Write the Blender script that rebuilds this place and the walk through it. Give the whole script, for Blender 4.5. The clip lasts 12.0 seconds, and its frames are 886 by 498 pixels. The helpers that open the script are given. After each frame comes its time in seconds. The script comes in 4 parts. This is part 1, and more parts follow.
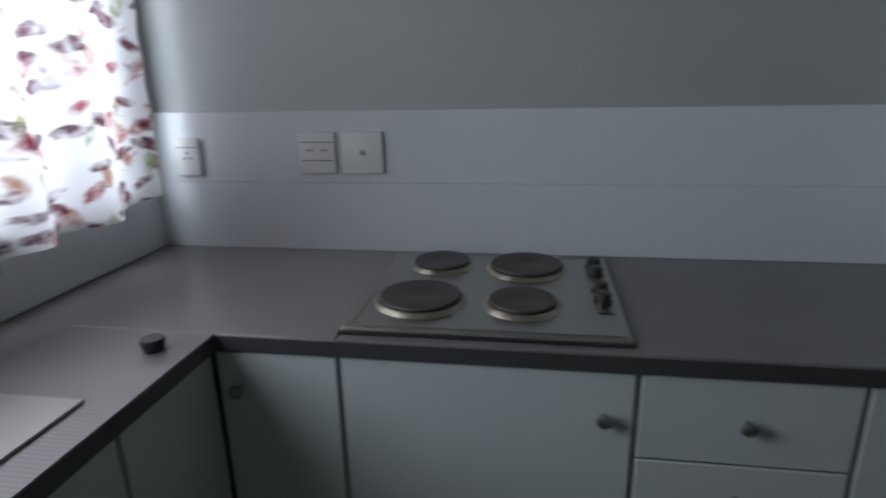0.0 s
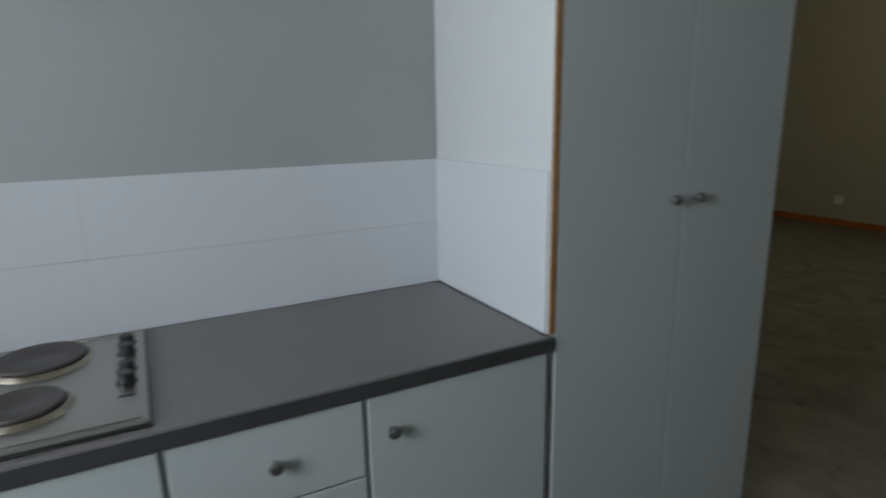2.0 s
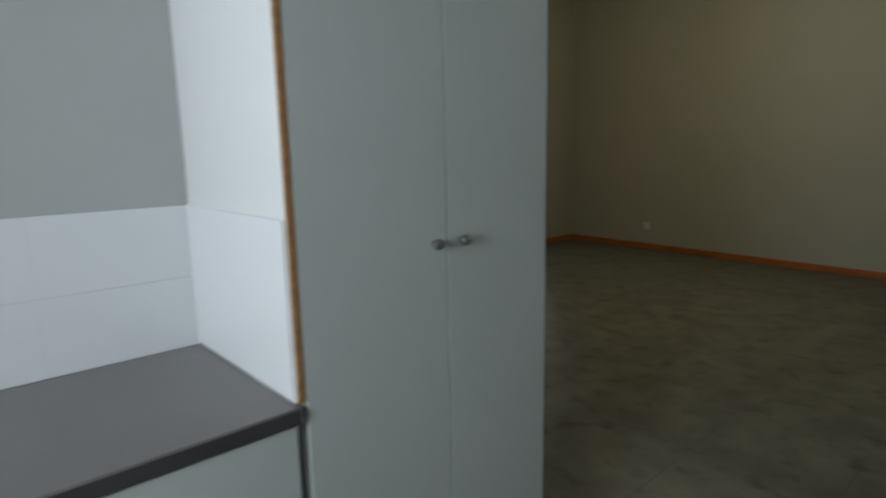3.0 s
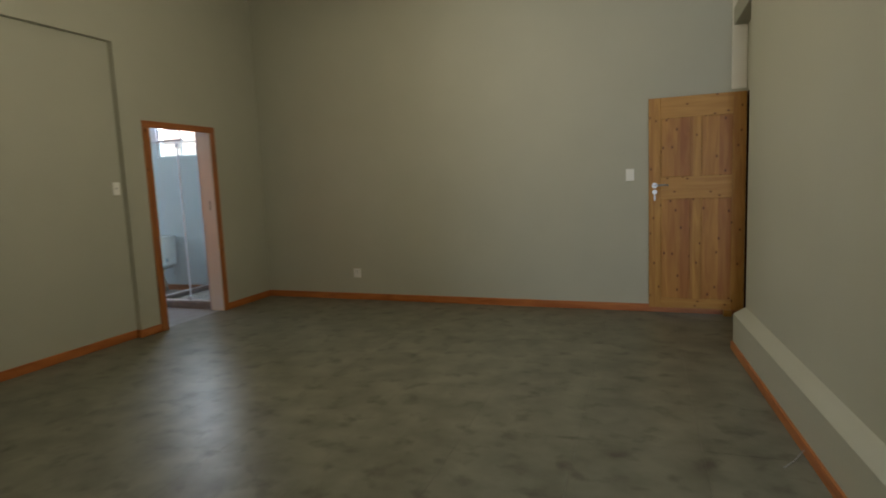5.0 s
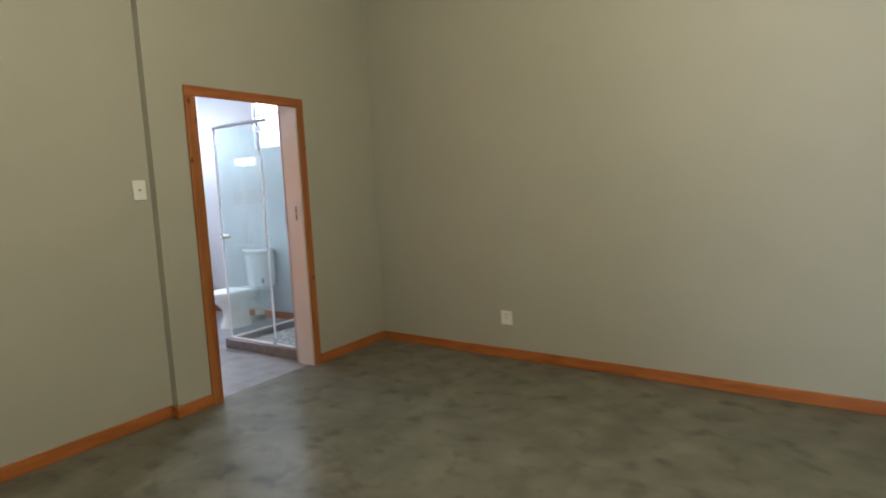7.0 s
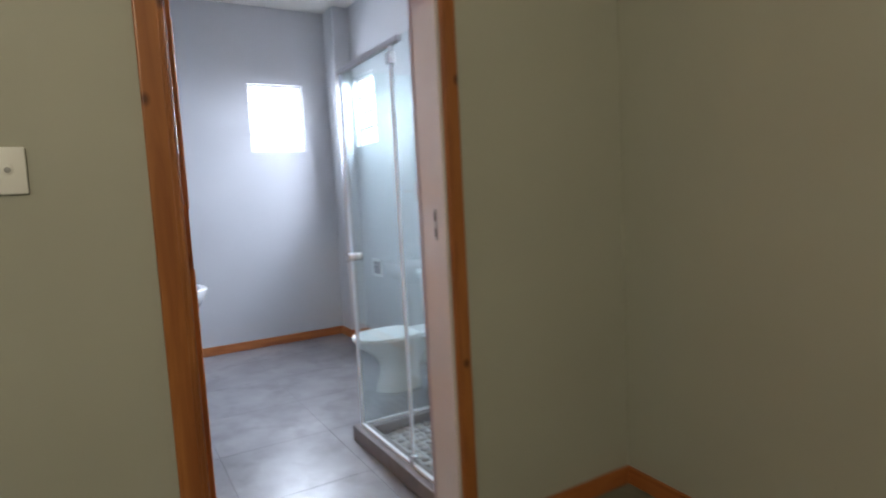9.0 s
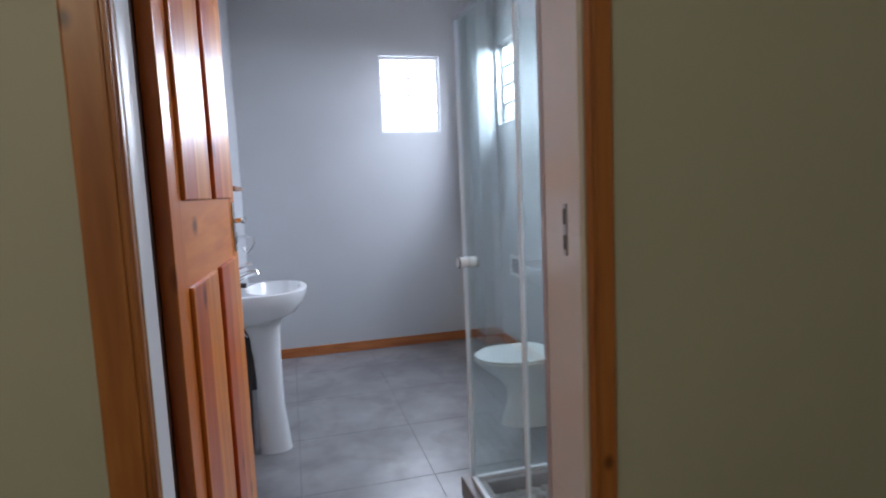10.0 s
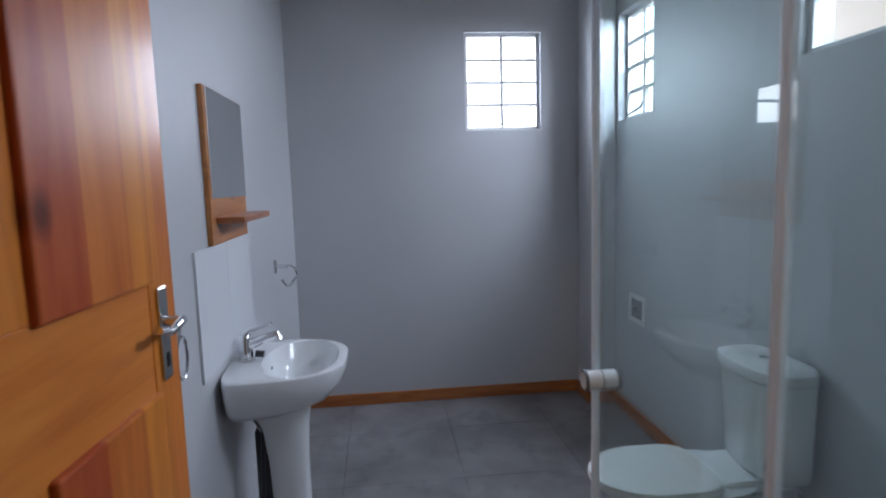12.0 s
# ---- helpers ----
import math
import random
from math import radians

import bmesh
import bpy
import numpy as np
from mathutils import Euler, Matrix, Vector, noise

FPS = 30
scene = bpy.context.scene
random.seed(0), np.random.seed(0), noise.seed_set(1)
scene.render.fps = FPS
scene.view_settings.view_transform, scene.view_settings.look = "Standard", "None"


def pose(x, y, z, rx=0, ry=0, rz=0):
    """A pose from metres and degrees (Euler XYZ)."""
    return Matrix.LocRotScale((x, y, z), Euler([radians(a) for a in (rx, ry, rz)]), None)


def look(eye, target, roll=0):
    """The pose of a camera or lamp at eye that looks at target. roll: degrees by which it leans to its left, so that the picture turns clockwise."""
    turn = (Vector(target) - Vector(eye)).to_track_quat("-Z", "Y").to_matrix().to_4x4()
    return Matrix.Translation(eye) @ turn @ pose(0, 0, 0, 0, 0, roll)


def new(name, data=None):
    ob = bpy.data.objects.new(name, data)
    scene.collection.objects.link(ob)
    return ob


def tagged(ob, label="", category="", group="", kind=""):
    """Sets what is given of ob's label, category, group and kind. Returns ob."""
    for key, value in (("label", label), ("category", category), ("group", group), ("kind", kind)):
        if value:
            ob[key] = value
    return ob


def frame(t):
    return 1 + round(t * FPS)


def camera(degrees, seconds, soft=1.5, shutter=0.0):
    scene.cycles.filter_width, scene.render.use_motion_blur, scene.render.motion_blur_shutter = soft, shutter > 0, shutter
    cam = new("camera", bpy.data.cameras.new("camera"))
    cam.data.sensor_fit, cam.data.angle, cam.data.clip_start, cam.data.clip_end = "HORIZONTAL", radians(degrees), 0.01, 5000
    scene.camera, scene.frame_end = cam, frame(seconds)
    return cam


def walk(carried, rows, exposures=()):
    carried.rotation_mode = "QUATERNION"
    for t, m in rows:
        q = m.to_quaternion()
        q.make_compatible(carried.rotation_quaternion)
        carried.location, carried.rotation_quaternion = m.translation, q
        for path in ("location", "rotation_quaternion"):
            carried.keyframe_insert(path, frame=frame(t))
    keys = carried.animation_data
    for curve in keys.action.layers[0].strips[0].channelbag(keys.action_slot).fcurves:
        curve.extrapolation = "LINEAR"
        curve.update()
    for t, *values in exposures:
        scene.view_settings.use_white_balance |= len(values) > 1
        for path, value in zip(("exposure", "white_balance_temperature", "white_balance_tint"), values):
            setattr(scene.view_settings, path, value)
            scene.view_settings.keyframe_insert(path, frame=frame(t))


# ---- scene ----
cam = camera(75.1, 12.0, soft=1.8, shutter=0.5)
PATH = [
    (0, (5.264, -8.062, 1.398), (3.374, -8.367, 0.817), -1.2),
    (0.5, (5.274, -8.019, 1.415), (3.353, -7.975, 0.863), -1.0),
    (1, (5.285, -7.949, 1.428), (3.382, -7.631, 0.901), -1.3),
    (1.5, (5.305, -7.897, 1.432), (3.465, -7.284, 0.944), -1.1),
    (2, (5.333, -7.837, 1.437), (3.61, -6.928, 0.989), -1.1),
    (2.5, (5.337, -7.724, 1.433), (3.746, -6.585, 1.02), -1.1),
    (3, (5.356, -7.526, 1.447), (3.888, -6.212, 1.103), -1.2),
    (3.5, (5.329, -7.334, 1.414), (4.087, -5.785, 1.175), -2.1),
    (3.7, (5.229, -7.199, 1.395), (4.097, -5.566, 1.164), -2.2),
    (4.1, (5.075, -6.84, 1.385), (3.997, -5.188, 1.154), -2.2),
    (4.5, (4.86, -6.54, 1.38), (3.977, -4.79, 1.149), -2.3),
    (4.9, (4.62, -6.265, 1.37), (3.931, -4.417, 1.139), -2.4),
    (5.1, (4.475, -6.12, 1.365), (3.851, -4.239, 1.134), -2.5),
    (5.3, (4.271, -5.976, 1.368), (3.682, -4.079, 1.133), -2.5),
    (5.5, (4.173, -5.75, 1.377), (3.584, -3.854, 1.137), -2.4),
    (6, (3.901, -5.235, 1.39), (3.221, -3.37, 1.15), -2.5),
    (6.5, (3.594, -4.673, 1.398), (2.727, -2.886, 1.164), -2.6),
    (7, (3.363, -3.995, 1.363), (2.259, -2.341, 1.147), -2.9),
    (8.8, (1.9, -2.046, 1.317), (0.266, -0.907, 1.128), -3.0),
    (9, (1.735, -1.916, 1.314), (0.017, -0.908, 1.128), -3.0),
    (9.5, (1.377, -1.653, 1.304), (-0.471, -0.909, 1.127), -2.2),
    (10, (1.085, -1.464, 1.31), (-0.839, -0.961, 1.103), -2.5),
    (10.5, (0.839, -1.352, 1.302), (-1.128, -1.076, 1.072), -2.0),
    (11, (0.565, -1.289, 1.381), (-1.409, -1.065, 1.15), -1.7),
    (11.5, (0.334, -1.249, 1.418), (-1.642, -1.047, 1.185), -1.5),
    (12, (0.089, -1.263, 1.463), (-1.887, -1.054, 1.231), -1.7),
]
# seconds, stops, kelvin, tint
EXPOSURE = [(0, -3.05, 6500, 10), (1, -2.6, 6550, 9), (2, -2.1, 6700, 6), (3, -1.56, 6800, 5), (3.7, -1.26, 6800, 5), (5.3, -0.3, 6700, 6.5), (6, 0.13, 6600, 7),
            (6.5, 0.27, 6500, 8), (7.2, 0.3, 6500, 9), (8.8, 0.0, 6500, 10), (9.5, -0.26, 6500, 10), (10.5, -0.78, 6500, 10), (11, -0.97, 6500, 10), (12, -1.44, 6450, 10)]
walk(cam, [(t, look(eye, target, roll)) for t, eye, target, roll in PATH], EXPOSURE)

# ---- world and lights ----
world = bpy.data.worlds.new("sky")
scene.world = world
world.use_nodes = True
wn = world.node_tree
sky = wn.nodes.new("ShaderNodeTexSky")
sky.sky_type, sky.sun_disc = "NISHITA", False
sky.sun_elevation, sky.sun_rotation = radians(48), radians(250)
wn.links.new(sky.outputs["Color"], wn.nodes["Background"].inputs["Color"])
wn.nodes["Background"].inputs["Strength"].default_value = 0.1


def lamp(name, kind, m, energy, color, **sizes):
    data = bpy.data.lights.new(name, kind)
    data.energy, data.color = energy, color
    if kind == "AREA":
        data.shape, data.size, data.size_y = "RECTANGLE", sizes["w"], sizes["h"]
    if kind == "POINT":
        data.shadow_soft_size = sizes["r"]
    if kind == "SUN":
        data.angle = radians(sizes["angle"])
    ob = new(name, data)
    ob.matrix_world = m
    return ob


# overcast daylight
lamp("sun", "SUN", look((-20, 8, 30), (0, 0, 0)), 1.0, (1.0, 0.97, 0.92), angle=12)
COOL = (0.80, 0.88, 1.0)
# lamp also spans the window's added, unseen east part
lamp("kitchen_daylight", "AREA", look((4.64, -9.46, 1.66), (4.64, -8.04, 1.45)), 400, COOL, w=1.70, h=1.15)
BATH_COOL = (0.72, 0.81, 1.0)
lamp("bath_west_daylight", "AREA", look((-3.98, -0.445, 2.09), (-3.10, -0.445, 1.75)), 104, BATH_COOL, w=0.54, h=0.75)
lamp("bath_west_high_sky", "AREA", look((-4.45, -0.445, 2.98), (-3.0, -0.445, 1.60)), 370, BATH_COOL, w=0.80, h=0.75)
lamp("bath_north_daylight", "AREA", look((-3.02, 0.56, 2.52), (-3.36, -0.40, 1.55)), 295, BATH_COOL, w=0.62, h=0.46)
lamp("bath_shower_daylight", "AREA", look((-1.58, 0.56, 2.40), (-1.33, -1.68, 1.0)), 135, BATH_COOL, w=0.70, h=0.60)
WARM = (1.0, 0.87, 0.64)
LAMPS = ((2.70, -2.80), (2.885, -2.75), (2.80, -2.95))
for lx, ly in LAMPS:
    lamp("pendant_bulb", "POINT", Matrix.Translation((lx, ly, 2.82)), 42, WARM, r=0.05)


# ---- materials ----
def material(name, color, rough=0.5, metal=0.0, grain=0.0, scale=8.0, bump=0.0, bump_scale=60.0, vary=0.0, spec=0.5,
             stretch=(1, 1, 1), second=None, coat=0.0, by_place=False):
    """A surface with cloudy variation, fine relief and a chance shift from piece to piece."""
    m = bpy.data.materials.new(name)
    m.use_nodes = True
    n, l = m.node_tree.nodes, m.node_tree.links
    b = n["Principled BSDF"]
    b.inputs["Roughness"].default_value, b.inputs["Metallic"].default_value = rough, metal
    b.inputs["Specular IOR Level"].default_value = spec
    b.inputs["Coat Weight"].default_value, b.inputs["Coat Roughness"].default_value = coat, 0.08
    co = n.new("ShaderNodeTexCoord")
    mp = n.new("ShaderNodeMapping")
    mp.inputs["Scale"].default_value = stretch
    l.new(n.new("ShaderNodeNewGeometry").outputs["Position"] if by_place else co.outputs["Object"], mp.inputs["Vector"])
    t1 = n.new("ShaderNodeTexNoise")
    t1.inputs["Scale"].default_value, t1.inputs["Detail"].default_value = scale, 6
    l.new(mp.outputs["Vector"], t1.inputs["Vector"])
    ramp = n.new("ShaderNodeValToRGB")
    ramp.color_ramp.elements[0].position, ramp.color_ramp.elements[1].position = 0.32, 0.68
    dark = second or tuple(c * (1 - grain) for c in color)
    ramp.color_ramp.elements[0].color = (*dark, 1)
    ramp.color_ramp.elements[1].color = (*color, 1)
    l.new(t1.outputs["Fac"], ramp.inputs["Fac"])
    out = ramp.outputs["Color"]
    if vary:
        info = n.new("ShaderNodeObjectInfo")
        rng = n.new("ShaderNodeMapRange")
        rng.inputs["To Min"].default_value, rng.inputs["To Max"].default_value = 1 - vary, 1 + vary
        l.new(info.outputs["Random"], rng.inputs["Value"])
        hsv = n.new("ShaderNodeHueSaturation")
        l.new(rng.outputs["Result"], hsv.inputs["Value"])
        l.new(out, hsv.inputs["Color"])
        out = hsv.outputs["Color"]
    l.new(out, b.inputs["Base Color"])
    rr = n.new("ShaderNodeMapRange")
    rr.inputs["To Min"].default_value, rr.inputs["To Max"].default_value = max(0.02, rough * 0.85), min(1, rough * 1.15)
    l.new(t1.outputs["Fac"], rr.inputs["Value"])
    l.new(rr.outputs["Result"], b.inputs["Roughness"])
    if bump:
        t2 = n.new("ShaderNodeTexNoise")
        t2.inputs["Scale"].default_value, t2.inputs["Detail"].default_value = bump_scale, 4
        l.new(mp.outputs["Vector"], t2.inputs["Vector"])
        bp = n.new("ShaderNodeBump")
        bp.inputs["Strength"].default_value, bp.inputs["Distance"].default_value = bump, 0.004
        l.new(t2.outputs["Fac"], bp.inputs["Height"])
        l.new(bp.outputs["Normal"], b.inputs["Normal"])
    return m


def wood(name, light, dark, rough, axis="z", plank=0.0, coat=0.3, knots=True, width=0.11, spec=0.5, hue=0.0, knot_size=1.0):
    """Varnished pine: long grain along one axis, glued staves, a few knots."""
    m = bpy.data.materials.new(name)
    m.use_nodes = True
    n, l = m.node_tree.nodes, m.node_tree.links
    b = n["Principled BSDF"]
    b.inputs["Roughness"].default_value = rough
    b.inputs["Specular IOR Level"].default_value = spec
    b.inputs["Coat Weight"].default_value, b.inputs["Coat Roughness"].default_value = coat, 0.15
    co = n.new("ShaderNodeTexCoord")
    mp = n.new("ShaderNodeMapping")
    s = {"x": (0.5, 5, 5), "y": (5, 0.5, 5), "z": (5, 5, 0.5)}[axis]
    mp.inputs["Scale"].default_value = s
    l.new(co.outputs["Object"], mp.inputs["Vector"])
    t = n.new("ShaderNodeTexNoise")
    t.inputs["Scale"].default_value, t.inputs["Detail"].default_value, t.inputs["Distortion"].default_value = 4.0, 6, 0.9
    l.new(mp.outputs["Vector"], t.inputs["Vector"])
    ramp = n.new("ShaderNodeValToRGB")
    e = ramp.color_ramp.elements
    e[0].position, e[0].color = 0.28, (*dark, 1)
    e[1].position, e[1].color = 0.68, (*light, 1)
    l.new(t.outputs["Fac"], ramp.inputs["Fac"])
    out = ramp.outputs["Color"]
    if plank:
        sep = n.new("ShaderNodeSeparateXYZ")
        l.new(co.outputs["Object"], sep.inputs["Vector"])
        dv = n.new("ShaderNodeMath")
        dv.operation = "DIVIDE"
        l.new(sep.outputs["X"], dv.inputs[0])
        dv.inputs[1].default_value = width
        fl = n.new("ShaderNodeMath")
        fl.operation = "FLOOR"
        l.new(dv.outputs[0], fl.inputs[0])
        wnz = n.new("ShaderNodeTexWhiteNoise")
        wnz.noise_dimensions = "1D"
        l.new(fl.outputs[0], wnz.inputs["W"])
        mr = n.new("ShaderNodeMapRange")
        mr.inputs["To Min"].default_value, mr.inputs["To Max"].default_value = 1 - plank, 1 + plank * 0.6
        l.new(wnz.outputs["Value"], mr.inputs["Value"])
        hs = n.new("ShaderNodeHueSaturation")
        l.new(mr.outputs["Result"], hs.inputs["Value"])
        l.new(out, hs.inputs["Color"])
        out = hs.outputs["Color"]
        if hue:
            sat = n.new("ShaderNodeMapRange")
            sat.inputs["To Min"].default_value, sat.inputs["To Max"].default_value = 0.5 - hue, 0.5 + hue * 0.7
            l.new(wnz.outputs["Value"], sat.inputs["Value"])
            l.new(sat.outputs["Result"], hs.inputs["Hue"])
    if knots:
        ks, ka, kc = n.new("ShaderNodeSeparateXYZ"), n.new("ShaderNodeMath"), n.new("ShaderNodeCombineXYZ")
        l.new(co.outputs["Object"], ks.inputs["Vector"])
        l.new(ks.outputs["X"], ka.inputs[0])
        l.new(ks.outputs["Y"], ka.inputs[1])
        l.new(ka.outputs[0], kc.inputs["X"])
        l.new(ks.outputs["Z"], kc.inputs["Y"])
        kp = n.new("ShaderNodeMapping")
        kp.inputs["Scale"].default_value = (5.2, 3.6, 1) if axis == "z" else (3.6, 5.2, 1)
        l.new(kc.outputs["Vector"], kp.inputs["Vector"])
        v = n.new("ShaderNodeTexVoronoi")
        v.voronoi_dimensions = "2D"
        v.inputs["Scale"].default_value = knot_size
        l.new(kp.outputs["Vector"], v.inputs["Vector"])
        kr = n.new("ShaderNodeValToRGB")
        kr.color_ramp.elements[0].position, kr.color_ramp.elements[0].color = 0.025, (0.20, 0.11, 0.07, 1)
        kr.color_ramp.elements[1].position, kr.color_ramp.elements[1].color = 0.085, (1, 1, 1, 1)
        l.new(v.outputs["Distance"], kr.inputs["Fac"])
        mix = n.new("ShaderNodeMix")
        mix.data_type, mix.blend_type = "RGBA", "MULTIPLY"
        mix.inputs["Factor"].default_value = 0.85
        l.new(out, mix.inputs["A"])
        l.new(kr.outputs["Color"], mix.inputs["B"])
        out = mix.outputs["Result"]
    l.new(out, b.inputs["Base Color"])
    bp = n.new("ShaderNodeBump")
    bp.inputs["Strength"].default_value, bp.inputs["Distance"].default_value = 0.08, 0.003
    l.new(t.outputs["Fac"], bp.inputs["Height"])
    l.new(bp.outputs["Normal"], b.inputs["Normal"])
    return m


def glass(name, tint=(0.93, 0.98, 0.97), rough=0.0):
    """Thin clear pane: see-through, with a mirror gloss that grows at glancing angles."""
    m = bpy.data.materials.new(name)
    m.use_nodes = True
    n, l = m.node_tree.nodes, m.node_tree.links
    n.remove(n["Principled BSDF"])
    clear, gloss, mix = n.new("ShaderNodeBsdfTransparent"), n.new("ShaderNodeBsdfGlossy"), n.new("ShaderNodeMixShader")
    clear.inputs["Color"].default_value = (*tint, 1)
    gloss.inputs["Roughness"].default_value = rough
    lw, pw, sc = n.new("ShaderNodeLayerWeight"), n.new("ShaderNodeMath"), n.new("ShaderNodeMath")
    lw.inputs["Blend"].default_value = 0.5
    pw.operation, sc.operation = "POWER", "MULTIPLY_ADD"
    l.new(lw.outputs["Facing"], pw.inputs[0])
    pw.inputs[1].default_value = 4.5
    l.new(pw.outputs[0], sc.inputs[0])
    sc.inputs[1].default_value, sc.inputs[2].default_value = 0.8, 0.06
    l.new(sc.outputs[0], mix.inputs["Fac"])
    l.new(clear.outputs[0], mix.inputs[1])
    l.new(gloss.outputs[0], mix.inputs[2])
    l.new(mix.outputs[0], n["Material Output"].inputs["Surface"])
    return m


M_WALL = material("sage paint", (0.40, 0.40, 0.335), 0.62, grain=0.05, scale=2.2, bump=0.10, bump_scale=45)
M_BATHWALL = material("grey paint", (0.50, 0.51, 0.525), 0.50, grain=0.05, scale=2.0, bump=0.08, bump_scale=45)
M_KITWALL = material("kitchen paint", (0.40, 0.42, 0.41), 0.45, grain=0.05, scale=1.6, bump=0.06, bump_scale=50)
M_CEIL = material("ceiling paint", (0.74, 0.72, 0.66), 0.8, grain=0.04, scale=2, bump=0.05)


def stone_floor(name, light, dark, smudge, rough, cloud, spot, detail, low, high, spec):
    """Cloudy stone-look vinyl: broad clouds, short dark smudges, faint grain; laid out by place, not by piece."""
    m = material(name, light, rough, scale=cloud, vary=0.025, bump=0.03, bump_scale=30, second=dark, by_place=True, spec=spec)
    n, l = m.node_tree.nodes, m.node_tree.links
    b = n["Principled BSDF"]
    src = b.inputs["Base Color"].links[0].from_socket
    mp = n.new("ShaderNodeMapping")
    mp.inputs["Scale"].default_value = (1.0, 1.15, 1.0)
    mp.inputs["Rotation"].default_value = (0, 0, 0.5)
    l.new(n.new("ShaderNodeNewGeometry").outputs["Position"], mp.inputs["Vector"])
    t = n.new("ShaderNodeTexNoise")
    t.inputs["Scale"].default_value, t.inputs["Detail"].default_value, t.inputs["Distortion"].default_value = spot, detail, 0.15
    l.new(mp.outputs["Vector"], t.inputs["Vector"])
    r = n.new("ShaderNodeValToRGB")
    r.color_ramp.elements[0].position, r.color_ramp.elements[0].color = low, (0, 0, 0, 1)
    r.color_ramp.elements[1].position, r.color_ramp.elements[1].color = high, (0.82, 0.82, 0.82, 1)
    l.new(t.outputs["Fac"], r.inputs["Fac"])
    mix = n.new("ShaderNodeMix")
    mix.data_type = "RGBA"
    l.new(r.outputs["Color"], mix.inputs["Factor"])
    l.new(src, mix.inputs["A"])
    mix.inputs["B"].default_value = (*smudge, 1)
    l.new(mix.outputs["Result"], b.inputs["Base Color"])
    return m


M_FLOOR = stone_floor("mottled stone vinyl", (0.182, 0.182, 0.146), (0.112, 0.110, 0.089), (0.045, 0.041, 0.034), 0.36, 4.2, 6.0, 5, 0.54, 0.78, 0.12)
M_BATHFLOOR = stone_floor("grey concrete tile", (0.275, 0.268, 0.275), (0.172, 0.168, 0.173), (0.093, 0.088, 0.089), 0.30, 3.4, 4.2, 9, 0.48, 0.78, 0.5)
M_JOINT = material("dark joint", (0.085, 0.082, 0.075), 0.9, grain=0.2)
M_PINE = wood("varnished pine trim", (0.40, 0.150, 0.040), (0.24, 0.075, 0.02), 0.38, "z", coat=0.15)
M_PINE_Y = wood("varnished pine skirting along", (0.44, 0.150, 0.040), (0.27, 0.075, 0.018), 0.38, "y", knots=False)
M_PINE_X = wood("varnished pine skirting across", (0.44, 0.150, 0.040), (0.27, 0.075, 0.018), 0.38, "x", knots=False)
M_DOOR = wood("honey pine door", (0.43, 0.225, 0.056), (0.29, 0.130, 0.030), 0.45, "z", 0.15, coat=0.0, spec=0.25, knot_size=1.35, hue=0.007)
M_DOORP = wood("reddish pine panel", (0.41, 0.198, 0.050), (0.28, 0.112, 0.027), 0.45, "z", 0.15, coat=0.0, spec=0.25, knot_size=1.2, hue=0.007)
M_DOORX = wood("honey pine rail", (0.46, 0.255, 0.068), (0.34, 0.160, 0.038), 0.45, "x", coat=0.0, spec=0.25, knot_size=1.35)
M_BDOOR = wood("red-brown pine door", (0.66, 0.205, 0.036), (0.46, 0.105, 0.017), 0.34, "z", 0.24, coat=0.10, width=0.115, spec=0.28, hue=0.016, knot_size=0.6)
M_BDOORX = wood("red-brown pine rail", (0.70, 0.240, 0.042), (0.52, 0.135, 0.022), 0.34, "x", coat=0.10, spec=0.28, knot_size=0.6)
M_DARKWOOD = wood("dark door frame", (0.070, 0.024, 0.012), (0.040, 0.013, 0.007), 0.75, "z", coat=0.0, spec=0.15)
M_WHITE = material("white melamine", (0.56, 0.60, 0.59), 0.38, grain=0.03, scale=3, bump=0.02)
M_EDGE = material("grey edging", (0.34, 0.35, 0.355), 0.5, grain=0.1)
M_STRIP = material("dark edge strip", (0.060, 0.058, 0.060), 0.45, grain=0.15, scale=12)
M_CHIP = material("bare chipboard edge", (0.42, 0.22, 0.09), 0.7, grain=0.35, scale=60, bump=0.2)
M_PANEL = material("white panel", (0.72, 0.75, 0.75), 0.4, grain=0.03, scale=3)
M_TILE = material("white glazed tile", (0.73, 0.76, 0.78), 0.16, grain=0.02, scale=2, vary=0.004, bump=0.02, bump_scale=12)
M_GROUT = material("grout", (0.55, 0.56, 0.56), 0.85, grain=0.15, scale=40)
M_STEEL = material("brushed steel", (0.45, 0.44, 0.41), 0.32, metal=1.0, grain=0.02, scale=4)
M_RING = material("heat-stained metal", (0.46, 0.42, 0.34), 0.34, metal=1.0, grain=0.25, scale=30)
M_CHROME = material("chrome", (0.82, 0.83, 0.85), 0.07, metal=1.0)
M_NICKEL = material("dull nickel", (0.40, 0.40, 0.40), 0.38, metal=1.0, grain=0.1, scale=40)
M_IRON = material("black cast iron", (0.055, 0.047, 0.045), 0.55, grain=0.3, scale=25, bump=0.1)
M_BLACK = material("black plastic", (0.02, 0.02, 0.021), 0.35, grain=0.2)
M_PLASTIC = material("white plastic", (0.78, 0.78, 0.76), 0.35, grain=0.02)
M_SLOT = material("grey slot", (0.16, 0.16, 0.17), 0.6, grain=0.1)
M_CERAMIC = material("white ceramic", (0.80, 0.82, 0.83), 0.09, grain=0.015, scale=2, coat=0.4)
M_ALU = material("white aluminium", (0.80, 0.83, 0.86), 0.3, grain=0.02)
M_ALUG = material("grey aluminium", (0.45, 0.46, 0.48), 0.35, metal=0.6, grain=0.05)
M_SEAL = material("clear plastic seal", (0.80, 0.89, 0.98), 0.40, grain=0.02)
